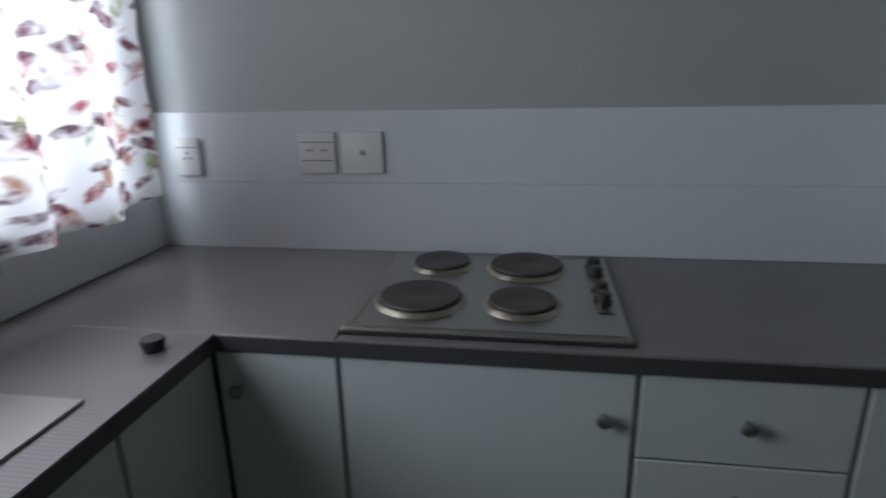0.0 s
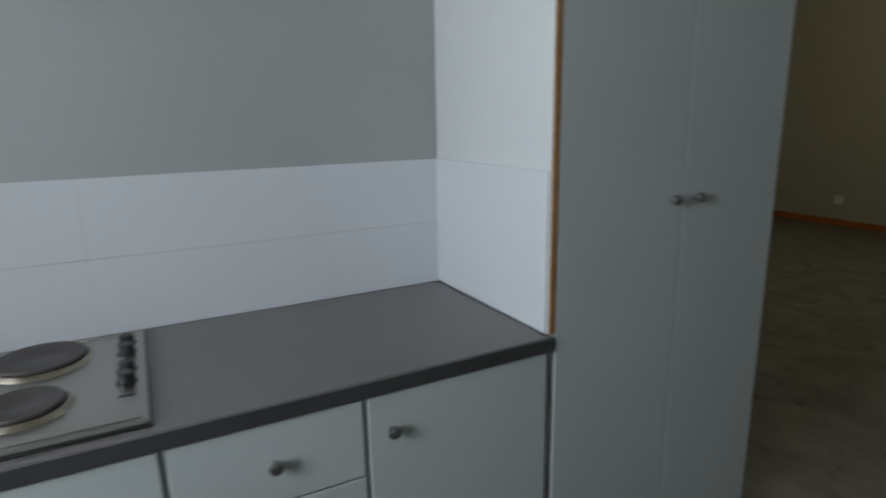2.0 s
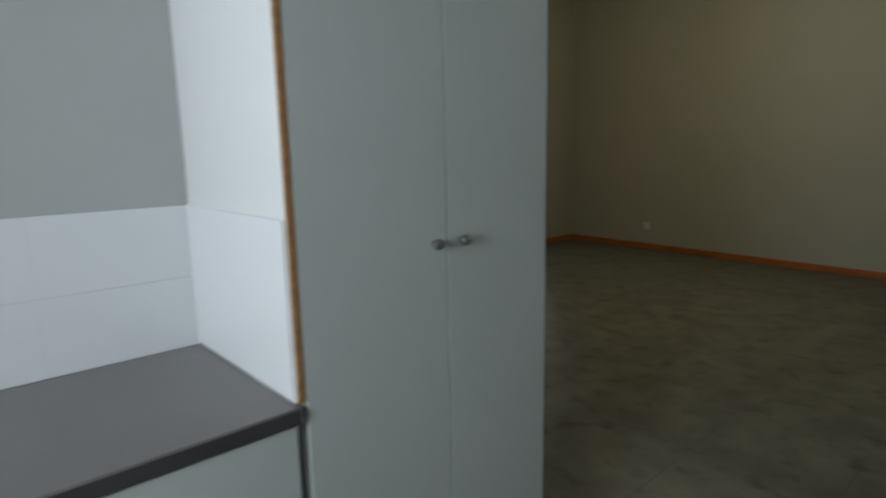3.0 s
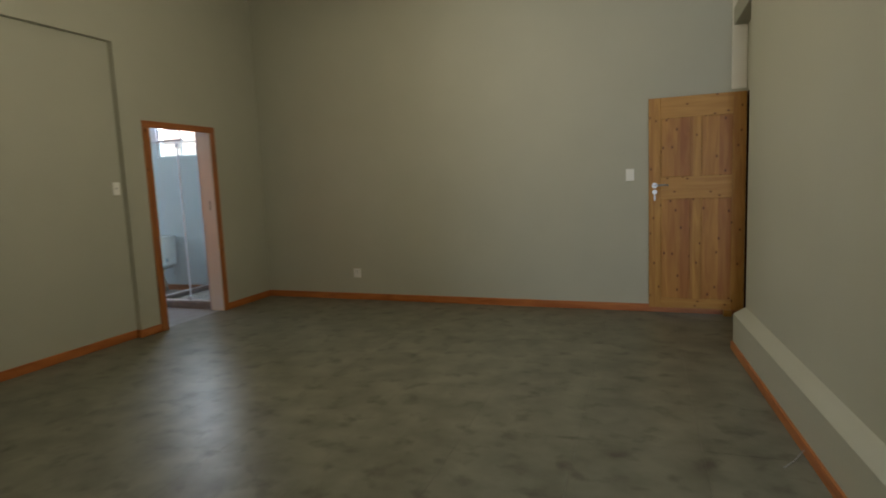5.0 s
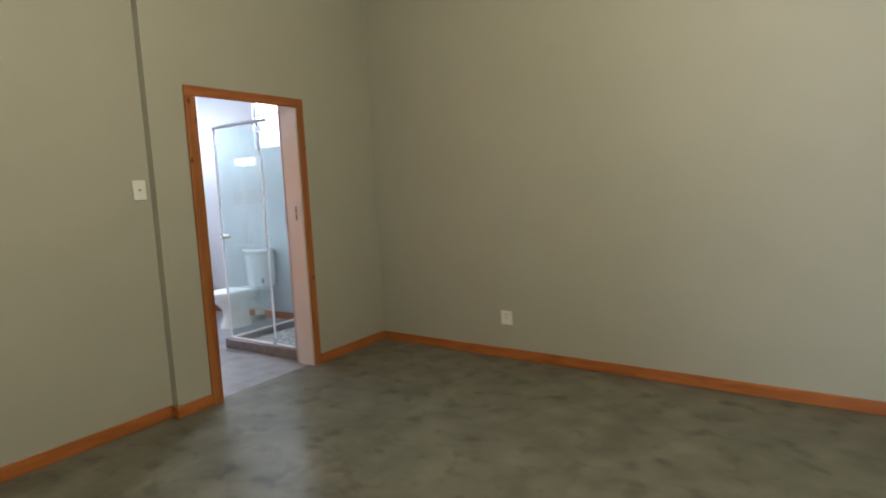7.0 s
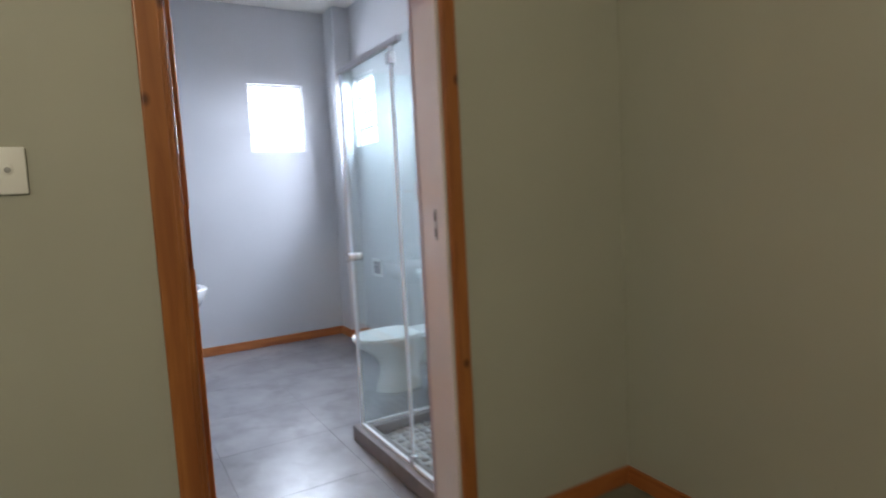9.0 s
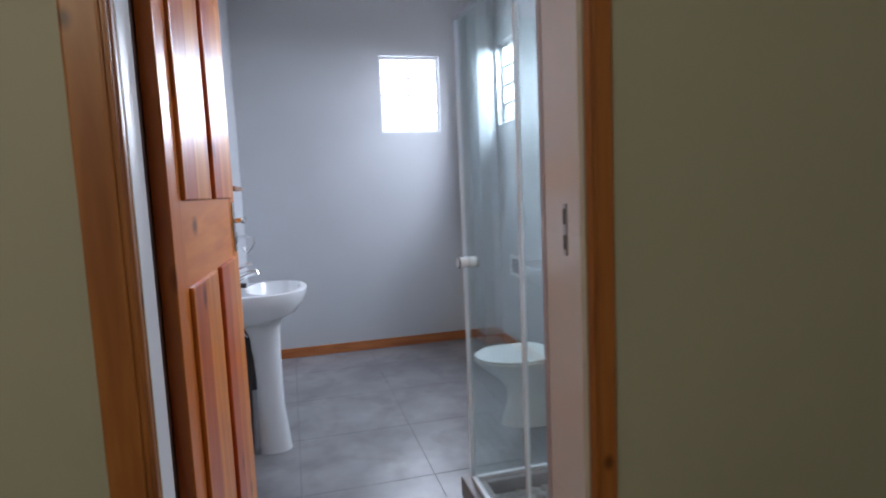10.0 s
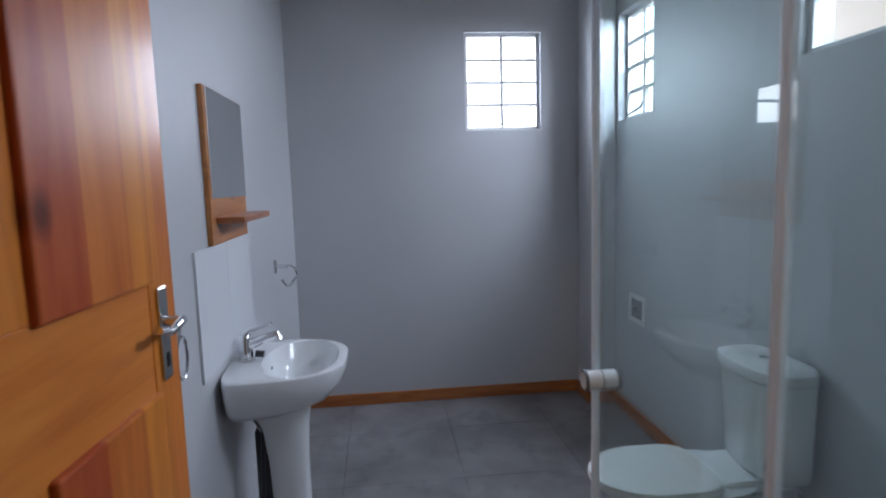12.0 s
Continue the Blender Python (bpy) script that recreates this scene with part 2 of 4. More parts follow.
M_SEAL.node_tree.nodes["Principled BSDF"].inputs["Transmission Weight"].default_value = 0.1
M_GLASS = glass("clear glass", (0.94, 0.985, 0.98))
M_PANE = glass("window pane", (0.98, 0.99, 0.99))
M_MIRROR = material("mirror silver", (0.88, 0.90, 0.91), 0.015, metal=1.0)
M_WINFRAME = material("white window paint", (0.76, 0.76, 0.76), 0.4, grain=0.04)
M_REVEAL = material("beige reveal tile", (0.67, 0.62, 0.61), 0.15, grain=0.05, scale=3, vary=0.02)
M_TRIM = material("mauve edge trim", (0.42, 0.36, 0.39), 0.35, grain=0.08, scale=8)
M_BLUE = material("blue paper label", (0.10, 0.24, 0.38), 0.5, grain=0.15, scale=30)
M_TRAY = material("shower kerb tile", (0.20, 0.175, 0.165), 0.4, grain=0.3, scale=14)
M_PEBBLE = material("pale pebble", (0.50, 0.49, 0.47), 0.4, grain=0.3, scale=20, vary=0.25)
M_SILVERBAG = material("silver foil", (0.5, 0.5, 0.52), 0.35, metal=0.7, grain=0.2, scale=20)
# emission stands in for daylight on the neighbour's pinkish wall
M_PINKGLOW = material("glowing pink far wall", (0.55, 0.40, 0.36), 0.8, grain=0.1)
M_PINKGLOW.node_tree.nodes["Principled BSDF"].inputs["Emission Color"].default_value = (0.80, 0.66, 0.62, 1)
M_PINKGLOW.node_tree.nodes["Principled BSDF"].inputs["Emission Strength"].default_value = 1.9


def ribbed_counter():
    """Dark laminate worktop with very fine ribs; base colour raised for window sheen."""
    m = material("ribbed laminate with sheen in colour", (0.235, 0.218, 0.210), 0.30, grain=0.10, scale=3, bump=0, spec=0.7)
    n, l = m.node_tree.nodes, m.node_tree.links
    co = n.new("ShaderNodeTexCoord")
    w = n.new("ShaderNodeTexWave")
    w.wave_type, w.bands_direction = "BANDS", "X"
    w.inputs["Scale"].default_value, w.inputs["Distortion"].default_value = 34.0, 0.0
    l.new(co.outputs["Object"], w.inputs["Vector"])
    bp = n.new("ShaderNodeBump")
    bp.inputs["Strength"].default_value, bp.inputs["Distance"].default_value = 0.06, 0.0008
    l.new(w.outputs["Fac"], bp.inputs["Height"])
    l.new(bp.outputs["Normal"], n["Principled BSDF"].inputs["Normal"])
    b = n["Principled BSDF"]
    src = b.inputs["Base Color"].links[0].from_socket
    # rib grooves darkened in the colour so the relief shows
    r = n.new("ShaderNodeValToRGB")
    r.color_ramp.elements[0].position, r.color_ramp.elements[0].color = 0.30, (0.72, 0.72, 0.73, 1)
    r.color_ramp.elements[1].position, r.color_ramp.elements[1].color = 0.75, (1.0, 1.0, 1.0, 1)
    l.new(w.outputs["Fac"], r.inputs["Fac"])
    mix = n.new("ShaderNodeMix")
    mix.data_type, mix.blend_type = "RGBA", "MULTIPLY"
    mix.inputs["Factor"].default_value = 1.0
    l.new(src, mix.inputs["A"])
    l.new(r.outputs["Color"], mix.inputs["B"])
    l.new(mix.outputs["Result"], b.inputs["Base Color"])
    return m


M_RIBBED = ribbed_counter()
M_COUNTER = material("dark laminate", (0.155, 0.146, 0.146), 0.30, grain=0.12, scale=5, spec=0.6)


def curtain_cloth():
    """White cotton with loose maroon, red and olive leaf shapes; daylight comes through."""
    m = bpy.data.materials.new("printed curtain cotton")
    m.use_nodes = True
    n, l = m.node_tree.nodes, m.node_tree.links
    b = n["Principled BSDF"]
    b.inputs["Roughness"].default_value = 0.9
    co = n.new("ShaderNodeTexCoord")
    out = None
    base = n.new("ShaderNodeRGB")
    base.outputs[0].default_value = (0.86, 0.85, 0.86, 1)
    out = base.outputs[0]
    leaves = (((0.42, 0.22, 0.15), (8, 1, 12), 1.1, 0.21), ((0.34, 0.36, 0.18), (14, 1, 7), 0.3, 0.20), ((0.36, 0.07, 0.08), (8, 1, 15), -0.6, 0.24),
              ((0.13, 0.012, 0.03), (8, 1, 15), 0.5, 0.26), ((0.50, 0.30, 0.26), (6, 1, 11), 0.8, 0.20), ((0.10, 0.02, 0.04), (7, 1, 17), -0.25, 0.25), ((0.16, 0.15, 0.10), (4, 1, 34), 0.15, 0.13))
    wash = n.new("ShaderNodeTexNoise")
    wash.inputs["Scale"].default_value, wash.inputs["Detail"].default_value = 26.0, 3
    l.new(co.outputs["Object"], wash.inputs["Vector"])
    fade = n.new("ShaderNodeMapRange")
    fade.inputs["From Min"].default_value, fade.inputs["From Max"].default_value = 0.36, 0.58
    fade.inputs["To Min"].default_value, fade.inputs["To Max"].default_value = 0.25, 1.0
    l.new(wash.outputs["Fac"], fade.inputs["Value"])
    for k, (tint, sc, rot, size) in enumerate(leaves):
        mp = n.new("ShaderNodeMapping")
        mp.inputs["Location"].default_value = (k * 3.7, 0, k * 1.9)
        mp.inputs["Scale"].default_value = sc
        mr = n.new("ShaderNodeMapping")
        mr.inputs["Rotation"].default_value = (0, rot, 0)
        l.new(co.outputs["Object"], mr.inputs["Vector"])
        l.new(mr.outputs["Vector"], mp.inputs["Vector"])
        nz = n.new("ShaderNodeTexNoise")
        nz.inputs["Scale"].default_value = 3
        l.new(mp.outputs["Vector"], nz.inputs["Vector"])
        wob = n.new("ShaderNodeMix")
        wob.data_type, wob.blend_type = "RGBA", "LINEAR_LIGHT"
        wob.inputs["Factor"].default_value = 0.16
        l.new(mp.outputs["Vector"], wob.inputs["A"])
        l.new(nz.outputs["Color"], wob.inputs["B"])
        v = n.new("ShaderNodeTexVoronoi")
        v.voronoi_dimensions = "3D"
        v.inputs["Scale"].default_value, v.inputs["Randomness"].default_value = 1.0, 0.85
        l.new(wob.outputs["Result"], v.inputs["Vector"])
        r = n.new("ShaderNodeValToRGB")
        r.color_ramp.elements[0].position, r.color_ramp.elements[0].color = size, (0.9, 0.9, 0.9, 1)
        r.color_ramp.elements[1].position, r.color_ramp.elements[1].color = size + 0.09, (0, 0, 0, 1)
        l.new(v.outputs["Distance"], r.inputs["Fac"])
        mix = n.new("ShaderNodeMix")
        mix.data_type = "RGBA"
        soft = n.new("ShaderNodeMath")
        soft.operation = "MULTIPLY"
        l.new(r.outputs["Color"], soft.inputs[0])
        l.new(fade.outputs["Result"], soft.inputs[1])
        l.new(soft.outputs[0], mix.inputs["Factor"])
        l.new(out, mix.inputs["A"])
        mix.inputs["B"].default_value = (*tint, 1)
        out = mix.outputs["Result"]
    l.new(out, b.inputs["Base Color"])
    tr = n.new("ShaderNodeBsdfTranslucent")
    l.new(out, tr.inputs["Color"])
    mx = n.new("ShaderNodeMixShader")
    mx.inputs["Fac"].default_value = 0.74
    l.new(b.outputs["BSDF"], mx.inputs[1])
    l.new(tr.outputs["BSDF"], mx.inputs[2])
    l.new(mx.outputs["Shader"], n["Material Output"].inputs["Surface"])
    return m


M_CURTAIN = curtain_cloth()


def glow(name, color, strength):
    m = bpy.data.materials.new(name)
    m.use_nodes = True
    b = m.node_tree.nodes["Principled BSDF"]
    b.inputs["Emission Color"].default_value, b.inputs["Emission Strength"].default_value = (*color, 1), strength
    return m


M_SKY = glow("overcast sky", (0.95, 0.96, 1.0), 8.0)
M_FROST = glow("frosted lit glass", (1.0, 0.88, 0.66), 1.2)
M_BULB = glow("lit bulb", (1.0, 0.88, 0.66), 12)


# ---- building helpers ----
def full(ob):
    m = ob.matrix_basis
    return full(ob.parent) @ ob.matrix_parent_inverse @ m if ob.parent else m.copy()


def thing(name, at, label, category, group="", kind=""):
    ob = new(name)
    ob.empty_display_size = 0.1
    ob.matrix_basis = Matrix.Translation(at)
    return tagged(ob, label, category, group, kind)


def part(name, bm, mat, parent=None, label="", smooth=False):
    """Links a bmesh as one mesh object under a thing or a part; coordinates are the world's."""
    bmesh.ops.recalc_face_normals(bm, faces=bm.faces[:])
    me = bpy.data.meshes.new(name)
    bm.to_mesh(me)
    bm.free()
    me.materials.append(mat)
    if smooth:
        me.shade_smooth()
        me.set_sharp_from_angle(angle=radians(40))
    ob = new(name, me)
    if parent:
        ob.parent = parent
        ob.matrix_parent_inverse = full(parent).inverted()
    return tagged(ob, label)


def setting(name, bm, mat, label, category, smooth=False):
    return tagged(part(name, bm, mat, None, "", smooth), label, category, "", "structure")


def add_box(bm, x0, x1, y0, y1, z0, z1, bevel=0.0, seg=2):
    r = bmesh.ops.create_cube(bm, size=1.0)
    bmesh.ops.transform(bm, matrix=Matrix.Translation(((x0 + x1) / 2, (y0 + y1) / 2, (z0 + z1) / 2)) @ Matrix.Diagonal((abs(x1 - x0), abs(y1 - y0), abs(z1 - z0), 1)), verts=r["verts"])
    if bevel:
        es = list({e for v in r["verts"] for e in v.link_edges})
        bmesh.ops.bevel(bm, geom=es, offset=bevel, segments=seg, affect="EDGES", profile=0.5)
    return bm


def box(x0, x1, y0, y1, z0, z1, bevel=0.0, seg=2):
    return add_box(bmesh.new(), x0, x1, y0, y1, z0, z1, bevel, seg)


def add_tube(bm, pts, r, seg=12, cap=True):
    """A round tube along points; r is one radius or one for each point."""
    pts = [Vector(p) for p in pts]
    rs = r if isinstance(r, (list, tuple)) else [r] * len(pts)
    rings = []
    side = None
    for i, p in enumerate(pts):
        d = (pts[min(i + 1, len(pts) - 1)] - pts[max(i - 1, 0)]).normalized()
        if side is None or abs(side.dot(d)) > 0.95:
            side = d.orthogonal().normalized()
        a = (side - d * side.dot(d)).normalized()
        side = a
        b = d.cross(a)
        rings.append([bm.verts.new(p + (a * math.cos(2 * math.pi * k / seg) + b * math.sin(2 * math.pi * k / seg)) * rs[i]) for k in range(seg)])
    for r0, r1 in zip(rings, rings[1:]):
        for k in range(seg):
            bm.faces.new((r0[k], r0[(k + 1) % seg], r1[(k + 1) % seg], r1[k]))
    if cap:
        bm.faces.new(rings[0][::-1])
        bm.faces.new(rings[-1])
    return bm


def tube(pts, r, seg=12):
    return add_tube(bmesh.new(), pts, r, seg)


def loft(rings, cap0=True, cap1=True):
    """A skin over closed rings of equal count."""
    bm = bmesh.new()
    vs = [[bm.verts.new(p) for p in ring] for ring in rings]
    k = len(vs[0])
    for a, b in zip(vs, vs[1:]):
        for i in range(k):
            bm.faces.new((a[i], a[(i + 1) % k], b[(i + 1) % k], b[i]))
    if cap0:
        bm.faces.new(vs[0][::-1])
    if cap1:
        bm.faces.new(vs[-1])
    return bm


def move(bm, m):
    bmesh.ops.transform(bm, matrix=m, verts=bm.verts[:])
    return bm


def wall_y(name, y0, y1, x0, x1, z0, z1, holes, mat, label):
    """A wall along x, from y0 to y1 thick, with rectangular openings (x0, x1, z0, z1)."""
    bm = bmesh.new()
    xs = sorted({x0, x1, *[v for h in holes for v in h[:2]]})
    zs = sorted({z0, z1, *[v for h in holes for v in h[2:]]})
    for a, b in zip(xs, xs[1:]):
        run = None
        for c, d in zip(zs, zs[1:]):
            hole = any(h[0] - 1e-6 <= a and b <= h[1] + 1e-6 and h[2] - 1e-6 <= c and d <= h[3] + 1e-6 for h in holes)
            if not hole:
                run = [run[0], d] if run else [c, d]
            if hole or d == zs[-1]:
                if run:
                    add_box(bm, a, b, y0, y1, run[0], run[1])
                run = None
    bmesh.ops.remove_doubles(bm, verts=bm.verts[:], dist=1e-5)
    return setting(name, bm, mat, label, "wall")


def wall_x(name, x0, x1, y0, y1, z0, z1, holes, mat, label):
    """A wall along y with openings (y0, y1, z0, z1)."""
    ob = wall_y(name, -x1, -x0, y0, y1, z0, z1, holes, mat, label)
    ob.data.transform(Matrix(((0, -1, 0, 0), (1, 0, 0, 0), (0, 0, 1, 0), (0, 0, 0, 1))))
    return ob


# ---- plan ----
CEIL = 3.75
BCEIL = 3.08
DHI = 2.055                              # inner head of the doorway
DY0, DY1, DH = -1.735, -0.872, 2.01      # bathroom doorway
WT = 0.186                               # thickness of the wall between room and bathroom
BX, BYS, BYN = -3.66, -1.82, 0.21        # bathroom walls
KX, KYS = 3.83, -9.16                    # hob wall, window wall
CF = 4.42                                # front of the worktop
CUP0, CUP1 = -6.94, -6.085               # tall cupboard

# main room walls
nw = wall_y("wall_north", 0.0, 0.2, 0.0, 5.75, 0.0, CEIL, [], M_WALL, "sage green painted plaster wall above the floor")
SKEW = Matrix.Rotation(radians(-2.7), 4, "Z")        # the north wall runs slightly out of square
nw.data.transform(SKEW)
# bathroom side wall with the doorway; its part south of the doorway is a shallow sunk panel
wall_x("wall_west", -WT, 0.0, -2.035, 0.3, 0.0, CEIL, [(DY0, DY1, 0.0, DHI)], M_WALL, "sage green painted wall with a doorway")
wall_x("wall_west_panel", -WT, -0.06, -6.3, -2.035, 0.0, 2.76, [], M_WALL, "sunk sage green painted wall panel")
wall_x("wall_west_upper", -WT, 0.0, -6.3, -2.035, 2.76, CEIL, [], M_WALL, "sage green painted wall above the sunk panel")
wall_y("wall_south_room", -6.3, -6.06, -WT, KX - 0.31, 0.0, CEIL, [], M_WALL, "plain painted wall closing the room")
# east wall: recess for the front door, then the long wall, which runs slightly out of square
wall_x("wall_east_door", 5.44, 5.60, -1.42, -0.1, 0.0, CEIL, [(-1.11, -0.225, 0.0, 2.06)], M_WALL, "sage green painted wall round the front doorway")
EAST = Matrix.Translation((5.288, -1.40, 0)) @ Matrix.Rotation(radians(2.9), 4, "Z")
ew = wall_x("wall_east", 0.0, 0.32, -3.62, 0.0, 0.0, CEIL, [], M_WALL, "sage green painted plaster wall with a plinth")
ew.data.transform(EAST)
bm = bmesh.new()
prof = [(0.0, 0.0), (-0.085, 0.0), (-0.085, 0.275), (0.0, 0.325)]
ring = [[Vector((x, y, z)) for x, z in prof] for y in (-3.62, -0.0)]
bm = loft(ring)
pl = setting("wall_east_plinth", move(bm, EAST), M_WALL, "painted plaster plinth with a sloped top", "wall")
# kitchen
wall_x("wall_kitchen", KX - 0.15, KX, KYS - 0.22, -6.06, 0.0, CEIL, [], M_KITWALL, "smooth grey painted kitchen wall behind the hob")
wall_y("wall_kitchen_north", -5.0, -4.85, 5.45, 7.0, 0.0, CEIL, [], M_KITWALL, "plain grey wall closing the kitchen")
wall_x("wall_kitchen_east", 7.0, 7.15, KYS - 0.22, -4.85, 0.0, CEIL, [], M_KITWALL, "plain grey wall closing the kitchen")
wall_y("wall_south", KYS - 0.22, KYS, KX, 7.0, 0.0, CEIL, [(3.93, 5.65, 1.10, 2.25)], M_KITWALL, "grey painted kitchen wall with a window")
# bathroom
wall_x("wall_bath_west", BX - 0.22, BX, BYS - 0.2, BYN + 0.3, 0.0, BCEIL, [(-0.695, -0.197, 1.785, 2.40)], M_BATHWALL, "grey painted bathroom wall with a small window")
wall_y("wall_bath_south", BYS - 0.2, BYS, BX, -WT, 0.0, BCEIL, [], M_BATHWALL, "grey painted bathroom wall behind the basin")
wall_y("wall_bath_north", BYN, BYN + 0.13, BX, -WT, 0.0, BCEIL, [(-3.38, -2.93, 1.80, 2.43), (-1.84, -1.08, 1.86, 2.43)], M_BATHWALL, "grey painted bathroom wall with two high windows")
setting("bathroom_pillar", box(BX, BX + 0.255, 0.05, BYN, 0.0, BCEIL, 0.012), M_BATHWALL, "boxed-in corner pillar in grey paint", "pillar")
wall_x("wall_bath_east", -WT - 0.012, -WT, BYS, DY0, 0.0, BCEIL, [], M_BATHWALL, "grey painted bathroom wall beside the door")
wall_x("wall_shower", -WT - 0.012, -WT, DY1, BYN, 0.0, BCEIL, [], M_REVEAL, "glossy beige tiled shower wall")
wall_x("wall_over_door", -WT - 0.012, -WT, DY0, DY1, DHI, BCEIL, [], M_BATHWALL, "grey painted wall over the bathroom door")
setting("ceiling", box(-WT, 7.2, KYS - 0.22, 0.3, CEIL, CEIL + 0.1), M_CEIL, "off-white painted board ceiling", "ceiling")
setting("bathroom_ceiling", box(BX - 0.2, -WT, BYS - 0.2, BYN + 0.28, BCEIL, BCEIL + 0.1), M_CEIL, "off-white painted bathroom ceiling", "ceiling")
room_floor = setting("floor", box(-WT + 0.0, 7.2, KYS - 0.2, 0.2, -0.12, -0.003), M_JOINT, "mottled grey-brown stone-look floor", "floor")
bath_floor = setting("bathroom_floor", box(BX - 0.2, -WT, BYS - 0.2, BYN + 0.28, -0.12, -0.003), M_JOINT, "grey concrete-look tiled bathroom floor", "floor")
setting("ground", box(-60, 60, -60, 60, -0.5, -0.30), M_JOINT, "plain ground outside the house", "ground")


# ---- skirting and door trim ----
def skirting(name, bm):
    return setting(name, bm, M_PINE_Y if "along" in name else M_PINE_X, "varnished orange-brown pine skirting board", "skirting")


SK = 0.078
skirting("baseboard_across", move(box(0.0, 5.44, -0.017, 0.0, 0.0, SK, 0.005), SKEW))
skirting("baseboard_along", box(0.0, 0.017, -0.803, -0.017, 0.0, SK, 0.005))
skirting("baseboard_along", box(0.0, 0.017, -2.052, -1.80, 0.0, SK, 0.005))
skirting("baseboard_along", box(-0.06, -0.043, -6.06, -2.052, 0.0, SK, 0.005))
skirting("baseboard_across", box(-0.06, 0.0, -2.052, -2.035, 0.0, SK, 0.004))
skirting("baseboard_along", move(box(-0.102, -0.085, -3.62, -0.0, 0.0, 0.062, 0.004), EAST))
skirting("baseboard_along", box(BX, BX + 0.017, BYS, 0.05, 0.0, SK, 0.005))
skirting("baseboard_across", box(BX + 0.017, BX + 0.272, 0.033, 0.05, 0.0, SK, 0.004))
skirting("baseboard_across", box(BX, -1.0, BYS, BYS + 0.017, 0.0, SK, 0.005))
skirting("baseboard_along", box(BX + 0.255, BX + 0.272, 0.05, BYN - 0.017, 0.0, SK, 0.004))
skirting("baseboard_across", box(BX + 0.255, -1.19, BYN - 0.017, BYN, 0.0, SK, 0.005))

arch = thing("door_trim", (0.01, (DY0 + DY1) / 2, 0), "varnished orange pine architrave round the bathroom doorway", "door frame", "", "structure")
AW = 0.066


def architrave(name, x0, x1, y0, y1, z0, z1, mat):
    part(name, box(x0, x1, y0, y1, z0, z1, 0.006, 3), mat, arch)


def trim_post(y0, y1, bead):
    """A trim board with two narrow beads along its inner edge."""
    bm = box(0.0, 0.021, y0, y1, 0.0, DH, 0.006, 3)
    for k in (0.4, 1.5):
        add_box(bm, 0.019, 0.0245, bead - 0.004 + 0.010 * k, bead + 0.002 + 0.010 * k, 0.0, DH, 0.002)
    part("trim_post", bm, M_PINE, arch)


trim_post(DY0 - 0.064, DY0 + 0.014, DY0 - 0.008)
trim_post(DY1, DY1 + AW - 0.008, DY1 + 0.002)
architrave("trim_head", 0.0, 0.021, DY0 - 0.064, DY1 + AW - 0.008, DH, DH + AW, M_PINE_Y)
# lining: timber bead and white strip at the hinge side, beige tile at the lock side
part("lining", box(-0.010, -0.001, DY0 + 0.001, DY0 + 0.0135, 0.0, DH, 0.003), M_DOOR, arch, "thin golden timber bead")
part("white_strip", box(-0.104, -0.010, DY0, DY0 + 0.0140, 0.0, DHI, 0.002), M_WINFRAME, arch, "white painted strip")
# shade of the hinge gap, put in as a dark strip
part("hinge_gap_shade", box(-WT, -0.104, DY0, DY0 + 0.0135, 0.0, DHI, 0.001), M_DARKWOOD, arch, "dark strip standing in for the shaded hinge gap")
part("head_lining", box(-WT, 0.0, DY0 + 0.0145, DY1 - 0.012, DHI - 0.008, DHI, 0.002), M_WINFRAME, arch, "white painted head")
for i in range(7):
    z0 = i * 0.30
    part("tile", box(-WT, 0.0, DY1 - 0.012, DY1, z0 + 0.0002, min(z0 + 0.2998, DHI), 0.0005, 1), M_REVEAL, arch)
part("grout", box(-WT + 0.001, -0.001, DY1 - 0.0117, DY1 - 0.0008, 0.001, DHI - 0.001), M_REVEAL, arch)
part("tile_trim", box(-WT - 0.001, -WT + 0.020, DY1 - 0.0145, DY1 - 0.012, 0.0, DHI - 0.008, 0.001), M_TRIM, arch, "mauve-grey tile edge trim")
sp = part("strike_plate", box(-0.072, -0.056, DY1 - 0.0150, DY1 - 0.012, 1.153, 1.267, 0.001), M_NICKEL, arch, "worn steel strike plate")
part("slot", box(-0.069, -0.059, DY1 - 0.0165, DY1 - 0.015, 1.222, 1.256), M_BLACK, sp)
part("slot", box(-0.069, -0.059, DY1 - 0.0165, DY1 - 0.015, 1.166, 1.198), M_BLACK, sp)


# ---- doors ----
def lever(parent, x, y, z, side, out, scale=1.0):
    """Chrome plate and lever; out is +1 or -1 along y, side the way the lever points along x."""
    pl = part("lock_plate", box(x - 0.018, x + 0.018, y, y + out * 0.006, z - 0.102, z + 0.062, 0.004), M_CHROME, parent, "chrome lock plate")
    part("lever", add_tube(tube([(x, y + out * 0.006, z), (x, y + out * 0.034, z)], 0.009),
                           [(x, y + out * 0.034, z), (x + side * 0.02, y + out * 0.040, z + 0.003), (x + side * 0.06, y + out * 0.039, z - 0.004), (x + side * 0.085, y + out * 0.033, z + 0.003)],
                           [0.009, 0.0085, 0.0075, 0.006]), M_CHROME, pl, "", True)
    part("keyhole", box(x - 0.005, x + 0.005, y + out * 0.006, y + out * 0.0075, z - 0.080, z - 0.055, 0.001), M_BLACK, pl)
    return pl


